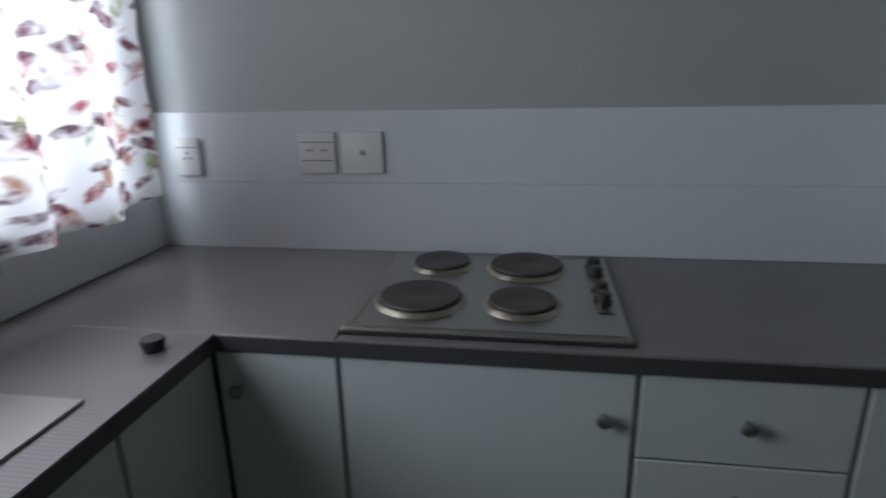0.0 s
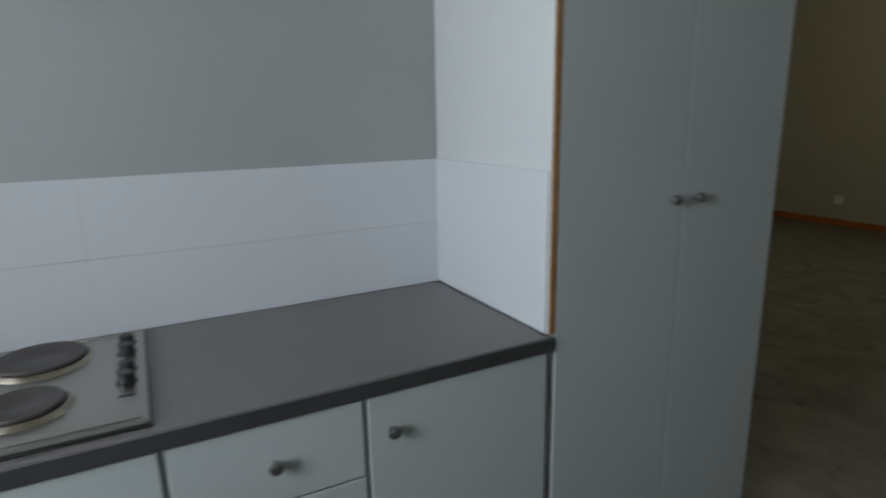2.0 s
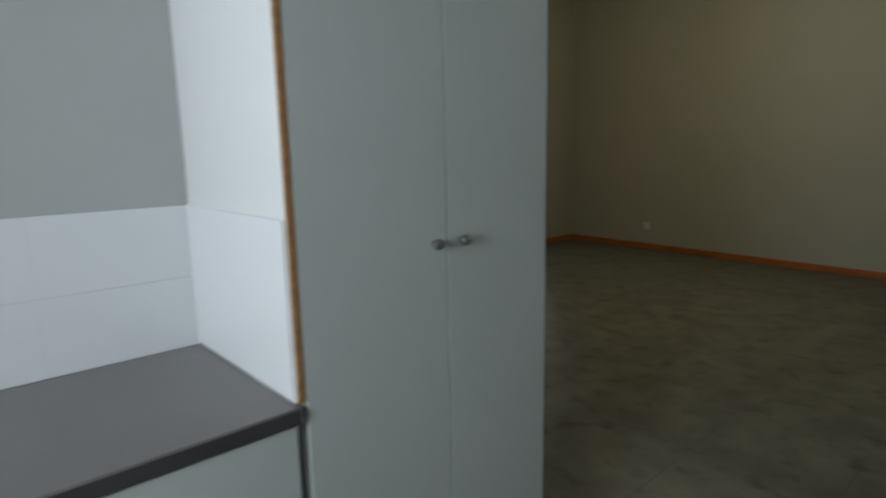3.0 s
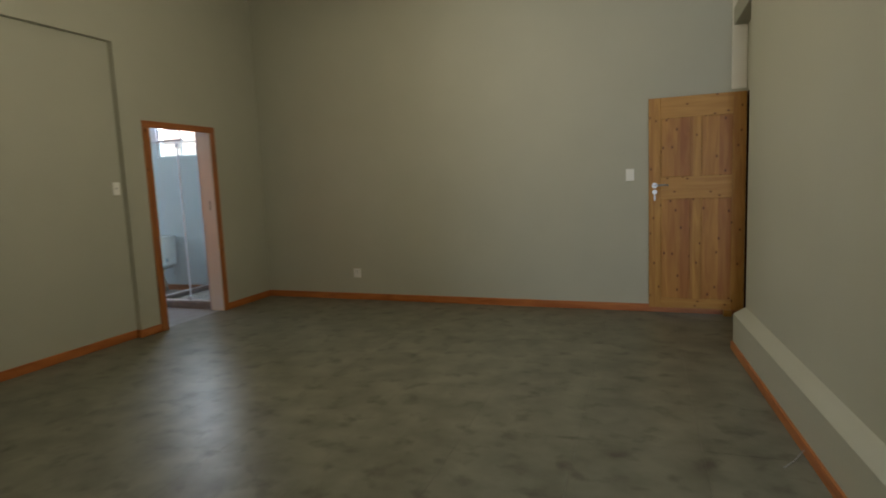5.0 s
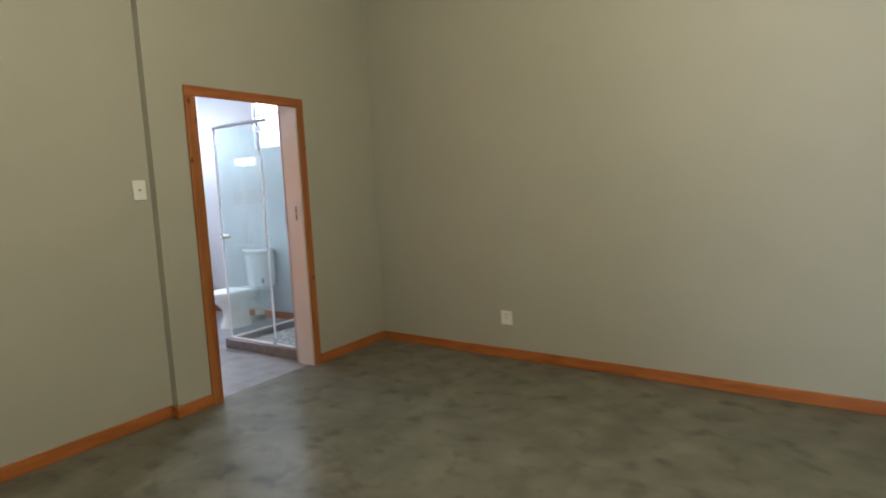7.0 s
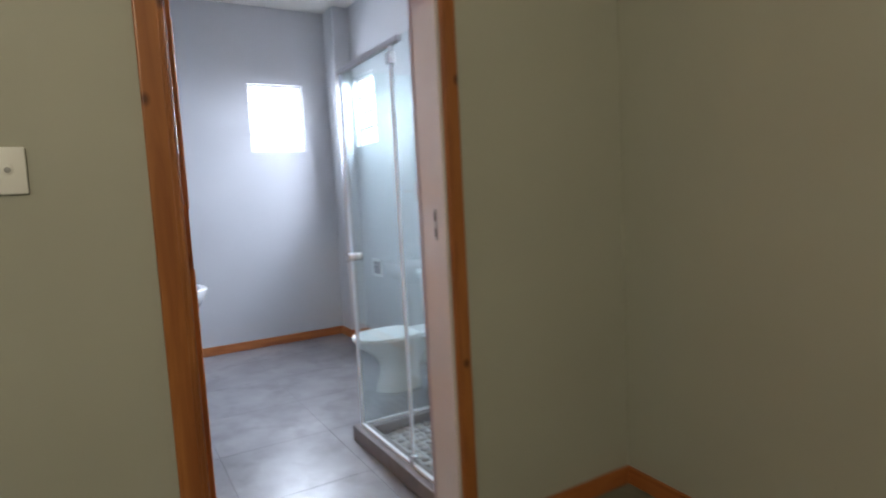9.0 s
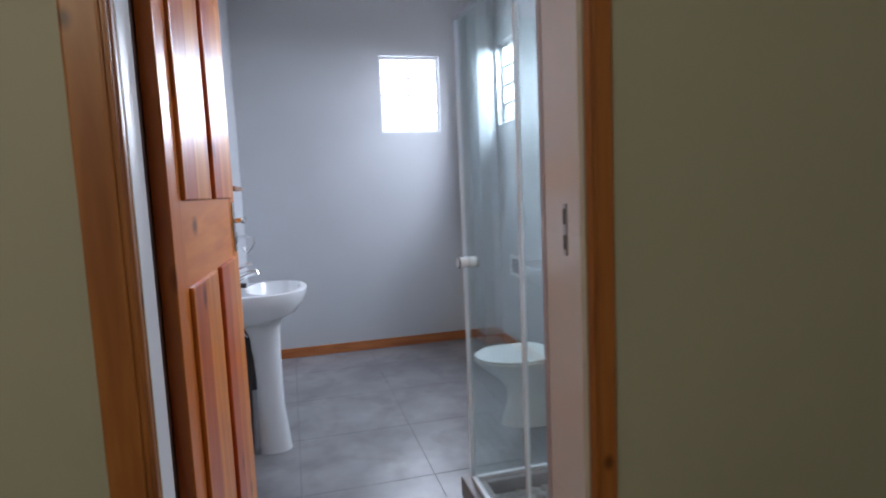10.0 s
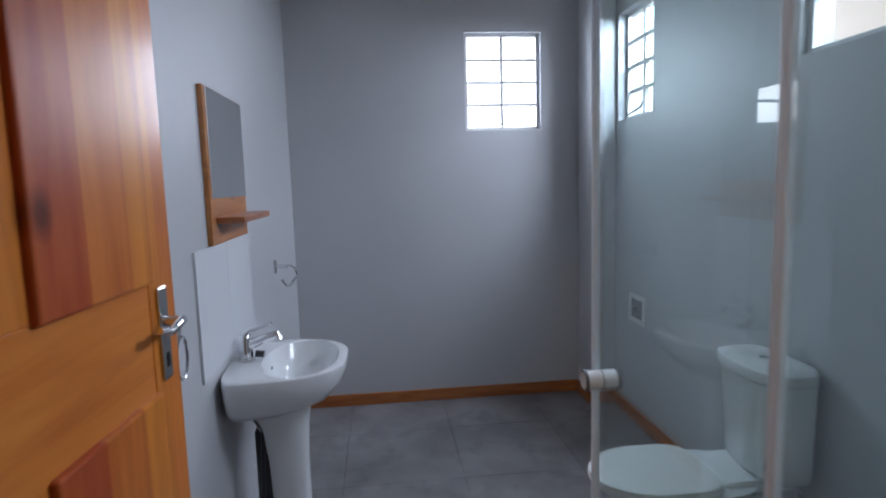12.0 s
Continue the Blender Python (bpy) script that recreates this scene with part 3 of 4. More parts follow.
def panel_door(name, label, w, h, m_stile, m_rail, m_panel, stile=0.10, mid=(1.10, 1.25), bottom=0.19, top=0.12, muntin=0.09, proud=0.0, foot=0.0):
    """A four-panel door in its own frame: hinge at the origin, leaf along +x, y from -0.02 to 0.02."""
    d = thing(name, (0, 0, 0), label, "door", "", "structure")
    t = 0.020
    part("stile", box(0, stile, -t, t, foot, h, 0.003), m_stile, d)
    part("stile", box(w - stile, w, -t, t, foot, h, 0.003), m_stile, d)
    for z0, z1 in ((foot, bottom), mid, (h - top, h)):
        part("rail", box(stile, w - stile, -t + 0.001, t - 0.001, z0, z1, 0.002), m_rail, d)
    c = w / 2
    for z0, z1 in ((bottom, mid[0]), (mid[1], h - top)):
        part("muntin", box(c - muntin / 2, c + muntin / 2, -t + 0.001, t - 0.001, z0, z1, 0.002), m_stile, d)
        for x0, x1 in ((stile, c - muntin / 2), (c + muntin / 2, w - stile)):
            if proud:
                part("panel", box(x0 - 0.004, x1 + 0.004, -proud, proud, z0 - 0.004, z1 + 0.004, 0.005, 2), m_panel, d)
                continue
            part("panel", box(x0, x1, -0.012, 0.012, z0, z1), m_panel, d)
            for s in (-1, 1):
                bm = bmesh.new()
                e = 0.008
                f = s * 0.0165
                for a, b, c0, c1 in ((x0, x1, z0, z0 + e), (x0, x1, z1 - e, z1), (x0, x0 + e, z0 + e, z1 - e), (x1 - e, x1, z0 + e, z1 - e)):
                    add_box(bm, a, b, min(s * 0.012, f), max(s * 0.012, f), c0, c1, 0.002, 1)
                part("moulding", bm, m_stile, d)
    return d


# front door, standing open in front of the north wall
fd = panel_door("door_1", "open honey-coloured knotty pine panel door with steel lever", 0.83, 2.04, M_DOOR, M_DOORX, M_DOORP, stile=0.108, mid=(1.095, 1.30), bottom=0.135, top=0.19, foot=0.042)
for zc, r in ((1.226, 0.026), (1.165, 0.022)):
    part("rose", tube([(0.775, 0.0195, zc), (0.775, 0.028, zc)], r, 24), M_NICKEL, fd, "round steel rose", True)
part("lever", tube([(0.775, 0.02, 1.226), (0.775, 0.065, 1.226), (0.74, 0.072, 1.228), (0.68, 0.070, 1.230), (0.655, 0.060, 1.226)], 0.008, 12), M_NICKEL, fd, "satin steel lever", True)
part("key_tag", box(0.768, 0.782, 0.028, 0.032, 1.08, 1.15, 0.002), M_NICKEL, fd)
fd.matrix_basis = Matrix.Translation((5.435, -0.305, 0.018)) @ Matrix.Rotation(radians(177.6), 4, "Z")
jamb = thing("door_frame", (5.52, -0.6, 0), "dark stained timber frame of the front doorway", "door frame", "", "structure")
part("frame_post", box(5.445, 5.60, -1.11, -1.075, 0.0, 2.06, 0.004), M_DARKWOOD, jamb)
part("frame_post", box(5.445, 5.60, -0.26, -0.225, 0.0, 2.06, 0.004), M_DARKWOOD, jamb)
part("frame_head", box(5.445, 5.60, -1.075, -0.26, 2.02, 2.06, 0.004), M_DARKWOOD, jamb)
setting("door_3", box(5.56, 5.60, -1.075, -0.26, 0.0, 2.02, 0.003), M_DARKWOOD, "dark closed outer door behind the front doorway", "door")
stopper = thing("door_stop", (5.30, -0.31, 0), "small wooden block under the open door", "door stop")
part("wedge", box(5.265, 5.335, -0.345, -0.275, 0.0, 0.058, 0.004), M_DOORX, stopper)

# bathroom door, open inwards
bd = panel_door("door_2", "open varnished red-brown pine panel door with chrome lever", 0.86, 1.995, M_BDOOR, M_BDOORX, M_BDOOR, stile=0.10, mid=(1.11, 1.305), bottom=0.20, top=0.11, muntin=0.075, proud=0.030)
lever(bd, 0.80, -0.020, 1.228, -1, -1)
lever(bd, 0.80, 0.020, 1.228, -1, 1)
bd.matrix_basis = Matrix.Translation((-0.143, -1.710, 0.008)) @ Matrix.Rotation(radians(177.1), 4, "Z")


# ---- small wall fittings ----
def switch(name, label, place, face, w=0.075, h=0.118, kind="rocker"):
    """A white plate; face is the turn about z that brings +x out of the wall."""
    s = thing(name, (0, 0, 0), label, "switch" if "switch" in name else "socket")
    part("plate", box(0.0, 0.011, -w / 2, w / 2, -h / 2, h / 2, 0.004, 3), M_PLASTIC, s, "", True)
    if kind == "rocker":
        part("rocker", box(0.010, 0.0145, -0.010, 0.010, -0.008, 0.010, 0.0015), M_PLASTIC, s)
    if kind == "dot":
        part("bezel", tube([(0.0105, 0, 0.002), (0.0125, 0, 0.002), (0.0130, 0, 0.002)], [0.0130, 0.0125, 0.0110], 20), M_PLASTIC, s, "", True)
        part("toggle", tube([(0.0125, 0, 0.002), (0.0165, 0, 0.002), (0.0180, 0, 0.002)], [0.0075, 0.0070, 0.0045], 16), M_EDGE, s, "grey round toggle", True)
    if kind == "double":
        for sy in (-0.016, 0.016):
            part("rocker", box(0.010, 0.0145, sy - 0.008, sy + 0.008, -0.008, 0.010, 0.0015), M_PLASTIC, s)
    if kind in ("socket", "sockets"):
        for z in (h * 0.26, -h * 0.18):
            part("groove", box(0.0105, 0.0120, -w * 0.43, w * 0.43, z - 0.0012, z + 0.0012), M_SLOT, s)
        for sy in ((-0.022, 0.022) if kind == "sockets" else (0.0,)):
            for dy in (-0.006, 0.006):
                part("hole", tube([(0.010, sy + dy, 0.008), (0.0118, sy + dy, 0.008)], 0.0035, 8), M_SLOT, s)
            part("rocker", box(0.010, 0.0140, sy - 0.007, sy + 0.007, 0.018, 0.026, 0.001), M_PLASTIC, s)
    if kind == "plug":
        part("groove", box(0.0105, 0.0120, -w * 0.40, w * 0.40, h * 0.25 - 0.001, h * 0.25 + 0.001), M_SLOT, s)
        for dy, dz in ((0, 0.012), (-0.009, -0.004), (0.009, -0.004)):
            part("hole", tube([(0.010, dy, dz), (0.0118, dy, dz)], 0.0038, 8), M_SLOT, s)
    s.matrix_basis = Matrix.Translation(place) @ Matrix.Rotation(radians(face), 4, "Z")
    return s


switch("light_switch", "white light switch on the sage wall", (4.435, -0.2092, 1.355), -92.7, 0.078, 0.118, "double")
switch("wall_socket", "white low wall socket on the sage wall", (1.308, -0.0617, 0.321), -92.7, 0.10, 0.11, "plug")
switch("light_switch", "white light switch beside the bathroom doorway", (-0.06, -2.105, 1.430), 0, 0.078, 0.118, "dot")
switch("wall_socket", "white switched double socket on the kitchen tiles", (KX + 0.010, -8.633, 1.19), 0, 0.108, 0.118, "sockets")
switch("wall_socket", "white stove isolator plate on the kitchen tiles", (KX + 0.010, -8.50, 1.19), 0, 0.120, 0.118, "dot")
switch("wall_socket", "white single socket in the kitchen corner", (KX + 0.010, -9.035, 1.178), 0, 0.078, 0.112, "plug")


# ---- kitchen ----
def knob(parent, x, y, z, r=0.015):
    """A turned metal knob that sticks out along +x."""
    part("knob", loft([[Vector((x + d, y + q * math.cos(a), z + q * math.sin(a))) for a in [2 * math.pi * k / 16 for k in range(16)]]
                       for d, q in ((0, 0.008), (0.010, 0.006), (0.014, 0.012), (0.020, r), (0.026, r * 0.9), (0.029, r * 0.5))]), M_NICKEL, parent, "dull metal knob", True)


def knob_y(parent, x, y, z, r=0.015):
    part("knob", loft([[Vector((x + q * math.cos(a), y + d, z + q * math.sin(a))) for a in [2 * math.pi * k / 16 for k in range(16)]]
                       for d, q in ((0, 0.008), (0.010, 0.006), (0.014, 0.012), (0.020, r), (0.026, r * 0.9), (0.029, r * 0.5))]), M_NICKEL, parent, "dull metal knob", True)


UF = 4.405      # carcass front
DT = 0.018


def unit(name, label, y0, y1, fronts):
    """A base unit against the hob wall; fronts: rows (z0, z1, knob y, knob z)."""
    u = thing(name, ((KX + UF) / 2, (y0 + y1) / 2, 0), label, "cabinet", "kitchen base units")
    part("body", box(KX + 0.01, UF + 0.012, y0 + 0.0005, y1 - 0.0005, 0.10, 0.861), M_EDGE, u)
    part("kickboard", box(KX + 0.05, UF - 0.05, y0 + 0.002, y1 - 0.002, 0.0, 0.10), M_EDGE, u)
    for z0, z1, ky, kz in fronts:
        d = part("drawer_front" if z1 - z0 < 0.3 else "door", box(UF + 0.012, UF + DT + 0.002, y0 + 0.006, y1 - 0.006, z0 + 0.002, z1 - 0.002, 0.002), M_WHITE, u)
        knob(d, UF + DT, ky, kz)
    return u


unit("corner_cabinet", "white corner base cabinet with a metal knob", -8.674, -8.402, [(0.10, 0.858, -8.625, 0.772)])
unit("hob_cabinet", "wide white base cabinet under the hob", -8.402, -7.818, [(0.10, 0.858, -7.878, 0.763)])
unit("drawer_cabinet", "white base cabinet with stacked drawers", -7.818, -7.427, [(0.676, 0.858, -7.623, 0.768), (0.49, 0.674, -7.623, 0.60), (0.30, 0.488, -7.623, 0.40), (0.10, 0.297, -7.623, 0.20)])
unit("base_cabinet", "white base cabinet beside the tall cupboard", -7.427, CUP0, [(0.10, 0.858, -7.370, 0.771)])
for x0, x1, kx in ((4.4255, 4.715, 4.66), (4.715, 5.30, 4.77), (5.30, 5.90, 5.4)):
    u = thing("sink_cabinet", ((x0 + x1) / 2, KYS + 0.25, 0), "white base cabinet under the sink worktop", "cabinet", "kitchen base units")
    part("body", box(x0 + 0.002, x1 - 0.002, KYS + 0.01, -8.682, 0.10, 0.861), M_EDGE, u)
    part("kickboard", box(x0 + 0.002, x1 - 0.002, KYS + 0.05, -8.745, 0.0, 0.10), M_EDGE, u)
    part("door", box(x0 + 0.005, x1 - 0.005, -8.682, -8.674, 0.102, 0.856, 0.002), M_WHITE, u)

wt = thing("worktop", (KX + 0.3, -7.9, 0.86), "dark grey ribbed laminate L-shaped worktop", "worktop")
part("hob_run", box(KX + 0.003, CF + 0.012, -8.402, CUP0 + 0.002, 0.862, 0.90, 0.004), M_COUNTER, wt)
# corner by the window: its sheen is put into a lighter base colour
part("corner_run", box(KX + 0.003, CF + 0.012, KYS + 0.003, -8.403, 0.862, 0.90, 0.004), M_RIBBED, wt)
# sink run with a cut-out
SX0, SX1, SY0, SY1 = 4.715, 5.16, KYS + 0.06, -8.745
for a in ((CF + 0.013, SX0, KYS + 0.003, -8.66), (SX1, 5.95, KYS + 0.003, -8.66), (SX0, SX1, KYS + 0.003, SY0), (SX0, SX1, SY1, -8.66)):
    part("sink_run", box(*a, 0.862, 0.90), M_RIBBED, wt)
part("edge_strip", box(CF + 0.012, CF + 0.0138, -8.657, CUP0 + 0.002, 0.8625, 0.8955, 0.0006, 1), M_STRIP, wt, "dark worktop edge strip")
part("edge_strip", box(CF + 0.014, 5.95, -8.66, -8.6582, 0.8625, 0.8955, 0.0006, 1), M_STRIP, wt, "dark worktop edge strip")
sink = thing("sink", ((SX0 + SX1) / 2, (SY0 + SY1) / 2, 0.75), "stainless steel sink set into the worktop", "sink")
bm = bmesh.new()
for a in ((SX0 - 0.012, SX0 + 0.17, SY0 - 0.012, SY1 + 0.012), (SX1 - 0.03, SX1 + 0.012, SY0 - 0.012, SY1 + 0.012), (SX0 + 0.17, SX1 - 0.03, SY0 - 0.012, SY0 + 0.03), (SX0 + 0.17, SX1 - 0.03, SY1 - 0.03, SY1 + 0.012)):
    add_box(bm, *a, 0.9005, 0.906)
part("rim", bm, M_STEEL, sink)
bm = bmesh.new()
for a in ((SX0 + 0.168, SX0 + 0.17), (SX1 - 0.03, SX1 - 0.028)):
    add_box(bm, *a, SY0 + 0.03, SY1 - 0.03, 0.75, 0.904)
for b in ((SY0 + 0.028, SY0 + 0.03), (SY1 - 0.03, SY1 - 0.028)):
    add_box(bm, SX0 + 0.17, SX1 - 0.03, *b, 0.75, 0.904)
add_box(bm, SX0 + 0.17, SX1 - 0.03, SY0 + 0.03, SY1 - 0.03, 0.748, 0.75)
part("bowl", bm, M_STEEL, sink)
plug = thing("sink_plug", (4.516, -8.737, 0.90), "small round black rubber plug on the worktop", "plug")
part("stopper", loft([[Vector((4.516 + r * math.cos(a), -8.737 + r * math.sin(a), z)) for a in [2 * math.pi * k / 20 for k in range(20)]]
                      for z, r in ((0.901, 0.020), (0.908, 0.022), (0.920, 0.024), (0.926, 0.021))]), M_BLACK, plug, "", True)

# hob
hob = thing("hob", (4.13, -8.11, 0.90), "stainless steel electric hob with four black plates", "hob")
HX0, HX1, HY0, HY1 = 3.882, 4.403, -8.402, -7.828
bm = box(HX0, HX1, HY0, HY1, 0.9005, 0.914, 0.006, 3)
part("tray", bm, M_STEEL, hob)
part("gasket", box(HX0 - 0.004, HX1 + 0.005, HY0 - 0.004, HY1 + 0.004, 0.9002, 0.9050, 0.001, 1), M_BLACK, hob, "dark seal under the hob edge")
bm = bmesh.new()
for a in ((HX0 + 0.012, HX0 + 0.022, HY0 + 0.012, HY1 - 0.012), (HX1 - 0.022, HX1 - 0.012, HY0 + 0.012, HY1 - 0.012), (HX0 + 0.022, HX1 - 0.022, HY0 + 0.012, HY0 + 0.022), (HX0 + 0.022, HX1 - 0.022, HY1 - 0.022, HY1 - 0.012)):
    add_box(bm, *a, 0.913, 0.9165, 0.0015, 2)
part("raised_rim", bm, M_STEEL, hob)
for px, py, r in ((3.990, -8.255, 0.074), (4.003, -8.035, 0.092), (4.245, -8.265, 0.092), (4.250, -8.040, 0.074)):
    C = [2 * math.pi * k / 40 for k in range(40)]
    pr = part("plate_ring", loft([[Vector((px + q * math.cos(a), py + q * math.sin(a), z)) for a in C] for z, q in ((0.9135, r + 0.013), (0.917, r + 0.010), (0.923, r + 0.003), (0.923, r - 0.01))], cap1=False), M_RING, hob, "heat-stained metal ring", True)
    part("hot_plate", loft([[Vector((px + q * math.cos(a), py + q * math.sin(a), z)) for a in C] for z, q in ((0.919, r - 0.004), (0.927, r), (0.931, r - 0.003), (0.931, 0.030), (0.9295, 0.027))]), M_IRON, hob, "black cast iron plate", True)
for kx in (3.975, 4.040, 4.150, 4.215):
    k = part("control_knob", loft([[Vector((kx + q * math.cos(a), -7.865 + q * math.sin(a), z)) for a in [2 * math.pi * i / 24 for i in range(24)]]
                                   for z, q in ((0.914, 0.021), (0.918, 0.021), (0.919, 0.017), (0.936, 0.016), (0.938, 0.014))]), M_BLACK, hob, "black control knob", True)
    part("pointer", box(kx - 0.014, kx + 0.014, -7.868, -7.862, 0.938, 0.9405, 0.001), M_BLACK, k)
part("mark", box(4.275, 4.283, -7.880, -7.850, 0.9142, 0.9148), M_BLACK, hob)
part("badge", box(3.902, 3.908, -7.99, -7.95, 0.9166, 0.9174), M_PLASTIC, hob)

# tall cupboard with its end panel
cup = thing("tall_cupboard", (4.12, (CUP0 + CUP1) / 2, 0), "tall white two-door cupboard with a bare wood edge", "cupboard")
part("body", box(KX + 0.005, UF - 0.004, CUP0 + 0.018, CUP1 - 0.003, 0.07, 2.55), M_PANEL, cup)
part("kickboard", box(KX + 0.05, UF - 0.03, CUP0 + 0.02, CUP1 - 0.01, 0.0, 0.07), M_EDGE, cup)
part("end_panel", box(KX + 0.003, UF + 0.012, CUP0 + 0.003, CUP0 + 0.017, 0.902, 2.55), M_PANEL, cup, "white end panel")
part("wood_edge", box(UF + 0.012, UF + 0.019, CUP0 + 0.001, CUP0 + 0.019, 0.902, 2.55, 0.002), M_CHIP, cup, "bare orange wood edge strip")
cm = -6.492
for y0, y1, ky in ((CUP0 + 0.022, cm - 0.002, cm - 0.047), (cm + 0.003, CUP1, cm + 0.046)):
    d = part("door", box(UF, UF + DT, y0, y1, 0.072, 2.55, 0.001, 1), M_WHITE, cup)
    knob(d, UF + DT, ky, 1.209)

# window with curtain over the sink
# uncurtained east part is out of view, added to light the cupboard fronts
kw = thing("window_1", (5.14, KYS - 0.1, 1.10), "white timber kitchen window behind a curtain, unseen east part added for light", "window", "", "structure")
part("window_sill", box(3.93, 5.65, KYS - 0.22, KYS - 0.0, 1.085, 1.10, 0.003), M_WINFRAME, kw)
for a in ((3.93, 3.975, 1.10, 2.25), (5.605, 5.65, 1.10, 2.25), (4.76, 4.80, 1.145, 2.205)):
    part("frame_post", box(a[0], a[1], KYS - 0.16, KYS - 0.11, a[2], a[3], 0.004), M_WINFRAME, kw)
for z in (1.10, 2.205):
    part("frame_rail", box(3.975, 5.605, KYS - 0.16, KYS - 0.11, z, z + 0.045, 0.004), M_WINFRAME, kw)
part("architrave", box(3.845, 3.925, KYS, KYS + 0.016, 1.31, 2.33, 0.005), M_WINFRAME, kw, "white painted window surround")


def curtain():
    c = thing("curtain", (4.62, KYS + 0.05, 1.05), "white cotton curtain printed with maroon and olive leaves", "curtain")
    bm = bmesh.new()
    nx, nz = 120, 40
    grid = []
    for i in range(nx + 1):
        col = []
        x = 3.912 + 0.95 * i / nx
        for j in range(nz + 1):
            f = j / nz
            low = 1.090 + 0.012 * math.sin(x * 9.0) - 0.12 * (x - 3.87)
            z = low + (2.32 - low) * f
            y = KYS + 0.055 + (0.016 + 0.014 * (1 - f)) * math.sin(x * 34 + 1.6 * math.sin(x * 7) + 0.5 * f) + 0.008 * math.sin(x * 11 + 4 * f) + 0.006 * math.sin(x * 23 + z * 31) * math.sin(z * 17 + x * 5)
            col.append(bm.verts.new((x, y, z)))
        grid.append(col)
    for i in range(nx):
        for j in range(nz):
            bm.faces.new((grid[i][j], grid[i + 1][j], grid[i + 1][j + 1], grid[i][j + 1]))
    bmesh.ops.solidify(bm, geom=bm.faces[:], thickness=0.0012)
    part("cloth", bm, M_CURTAIN, c, "", True)
    part("rod", tube([(3.85, KYS + 0.05, 2.33), (5.75, KYS + 0.05, 2.33)], 0.010), M_NICKEL, c, "thin metal rod")


curtain()

# ---- bathroom windows ----
def steel_window(name, label, along, a0, a1, z0, z1, depth, cols, rows, ironmongery=True):
    """A small steel window; along is the axis it runs along, depth the place on the other."""
    w = thing(name, ((a0 + a1) / 2, depth, z0) if along == "x" else (depth, (a0 + a1) / 2, z0), label, "window", "", "structure")

    def bar(nm, u0, u1, v0, v1, d0, d1, mat=M_WINFRAME):
        bm = box(u0, u1, depth + d0, depth + d1, v0, v1, 0.003) if along == "x" else box(depth + d0, depth + d1, u0, u1, v0, v1, 0.003)
        return part(nm, bm, mat, w)

    f = 0.024
    fr = bar("window_frame", a0, a0 + f, z0, z1, -0.02, 0.02)
    bar("window_frame", a1 - f, a1, z0, z1, -0.02, 0.02)
    bar("window_frame", a0 + f, a1 - f, z0, z0 + f, -0.02, 0.02)
    bar("window_frame", a0 + f, a1 - f, z1 - f, z1, -0.02, 0.02)
    for i in range(1, cols):
        u = a0 + f + (a1 - a0 - 2 * f) * i / cols
        bar("glazing_bar", u - 0.011, u + 0.011, z0 + f, z1 - f, -0.014, 0.014)
    for j in range(1, rows):
        v = z0 + f + (z1 - z0 - 2 * f) * j / rows
        bar("glazing_bar", a0 + f, a1 - f, v - 0.010, v + 0.010, -0.012, 0.012)
    for i in range(cols):
        for j in range(rows):
            u0, u1 = a0 + f + (a1 - a0 - 2 * f) * i / cols + 0.006, a0 + f + (a1 - a0 - 2 * f) * (i + 1) / cols - 0.006
            v0, v1 = z0 + f + (z1 - z0 - 2 * f) * j / rows + 0.006, z0 + f + (z1 - z0 - 2 * f) * (j + 1) / rows - 0.006
            bar("pane", u0, u1, v0, v1, -0.0015, 0.0015, M_PANE).visible_shadow = False
    return w


steel_window("window_2", "small white steel casement with eight panes", "y", -0.695, -0.197, 1.785, 2.40, BX - 0.055, 2, 4)
steel_window("window_3", "white steel casement with eight panes in a deep reveal", "x", -3.38, -2.93, 1.80, 2.43, BYN + 0.07, 2, 4)
steel_window("window_4", "white steel window above the shower and toilet", "x", -1.84, -1.08, 1.86, 2.43, BYN + 0.05, 2, 3)
st = thing("window_stay", (BX - 0.02, -0.44, 1.80), "thin steel window stay on the sill", "window stay")
part("arm", tube([(BX - 0.03, -0.54, 1.822), (BX - 0.015, -0.50, 1.828), (BX - 0.02, -0.40, 1.826), (BX - 0.025, -0.34, 1.835)], 0.005, 8), M_NICKEL, st, "", True)
st = thing("window_stay", (-3.3, BYN + 0.15, 1.82), "dark steel window stay on the sill", "window stay")
part("arm", tube([(-3.34, BYN + 0.045, 1.832), (-3.28, BYN + 0.035, 1.838), (-3.14, BYN + 0.03, 1.855), (-3.13, BYN + 0.04, 1.885)], 0.006, 8), M_BLACK, st, "", True)
# pink wall outside glows by its material, not by lamps
setting("backdrop", box(-4.15, 1.5, 1.55, 1.62, -0.3, 5.0), M_PINKGLOW, "self-lit pinkish backdrop for the house next door", "wall")
bm = box(-6.6, -6.5, -4.0, 1.75, -0.3, 6.0)
add_box(bm, -6.5, -4.16, 1.65, 1.75, -0.3, 6.0)
setting("sky_backdrop", bm, M_SKY, "white overcast sky outside the bathroom windows", "sky")

# ---- basin ----
def superellipse(cx, cy, rx, ry, z, n=40, p=2.6):
    out = []
    for k in range(n):
        a = 2 * math.pi * k / n
        c, s = math.cos(a), math.sin(a)
        out.append(Vector((cx + rx * math.copysign(abs(c) ** (2 / p), c), cy + ry * math.copysign(abs(s) ** (2 / p), s), z)))
    return out


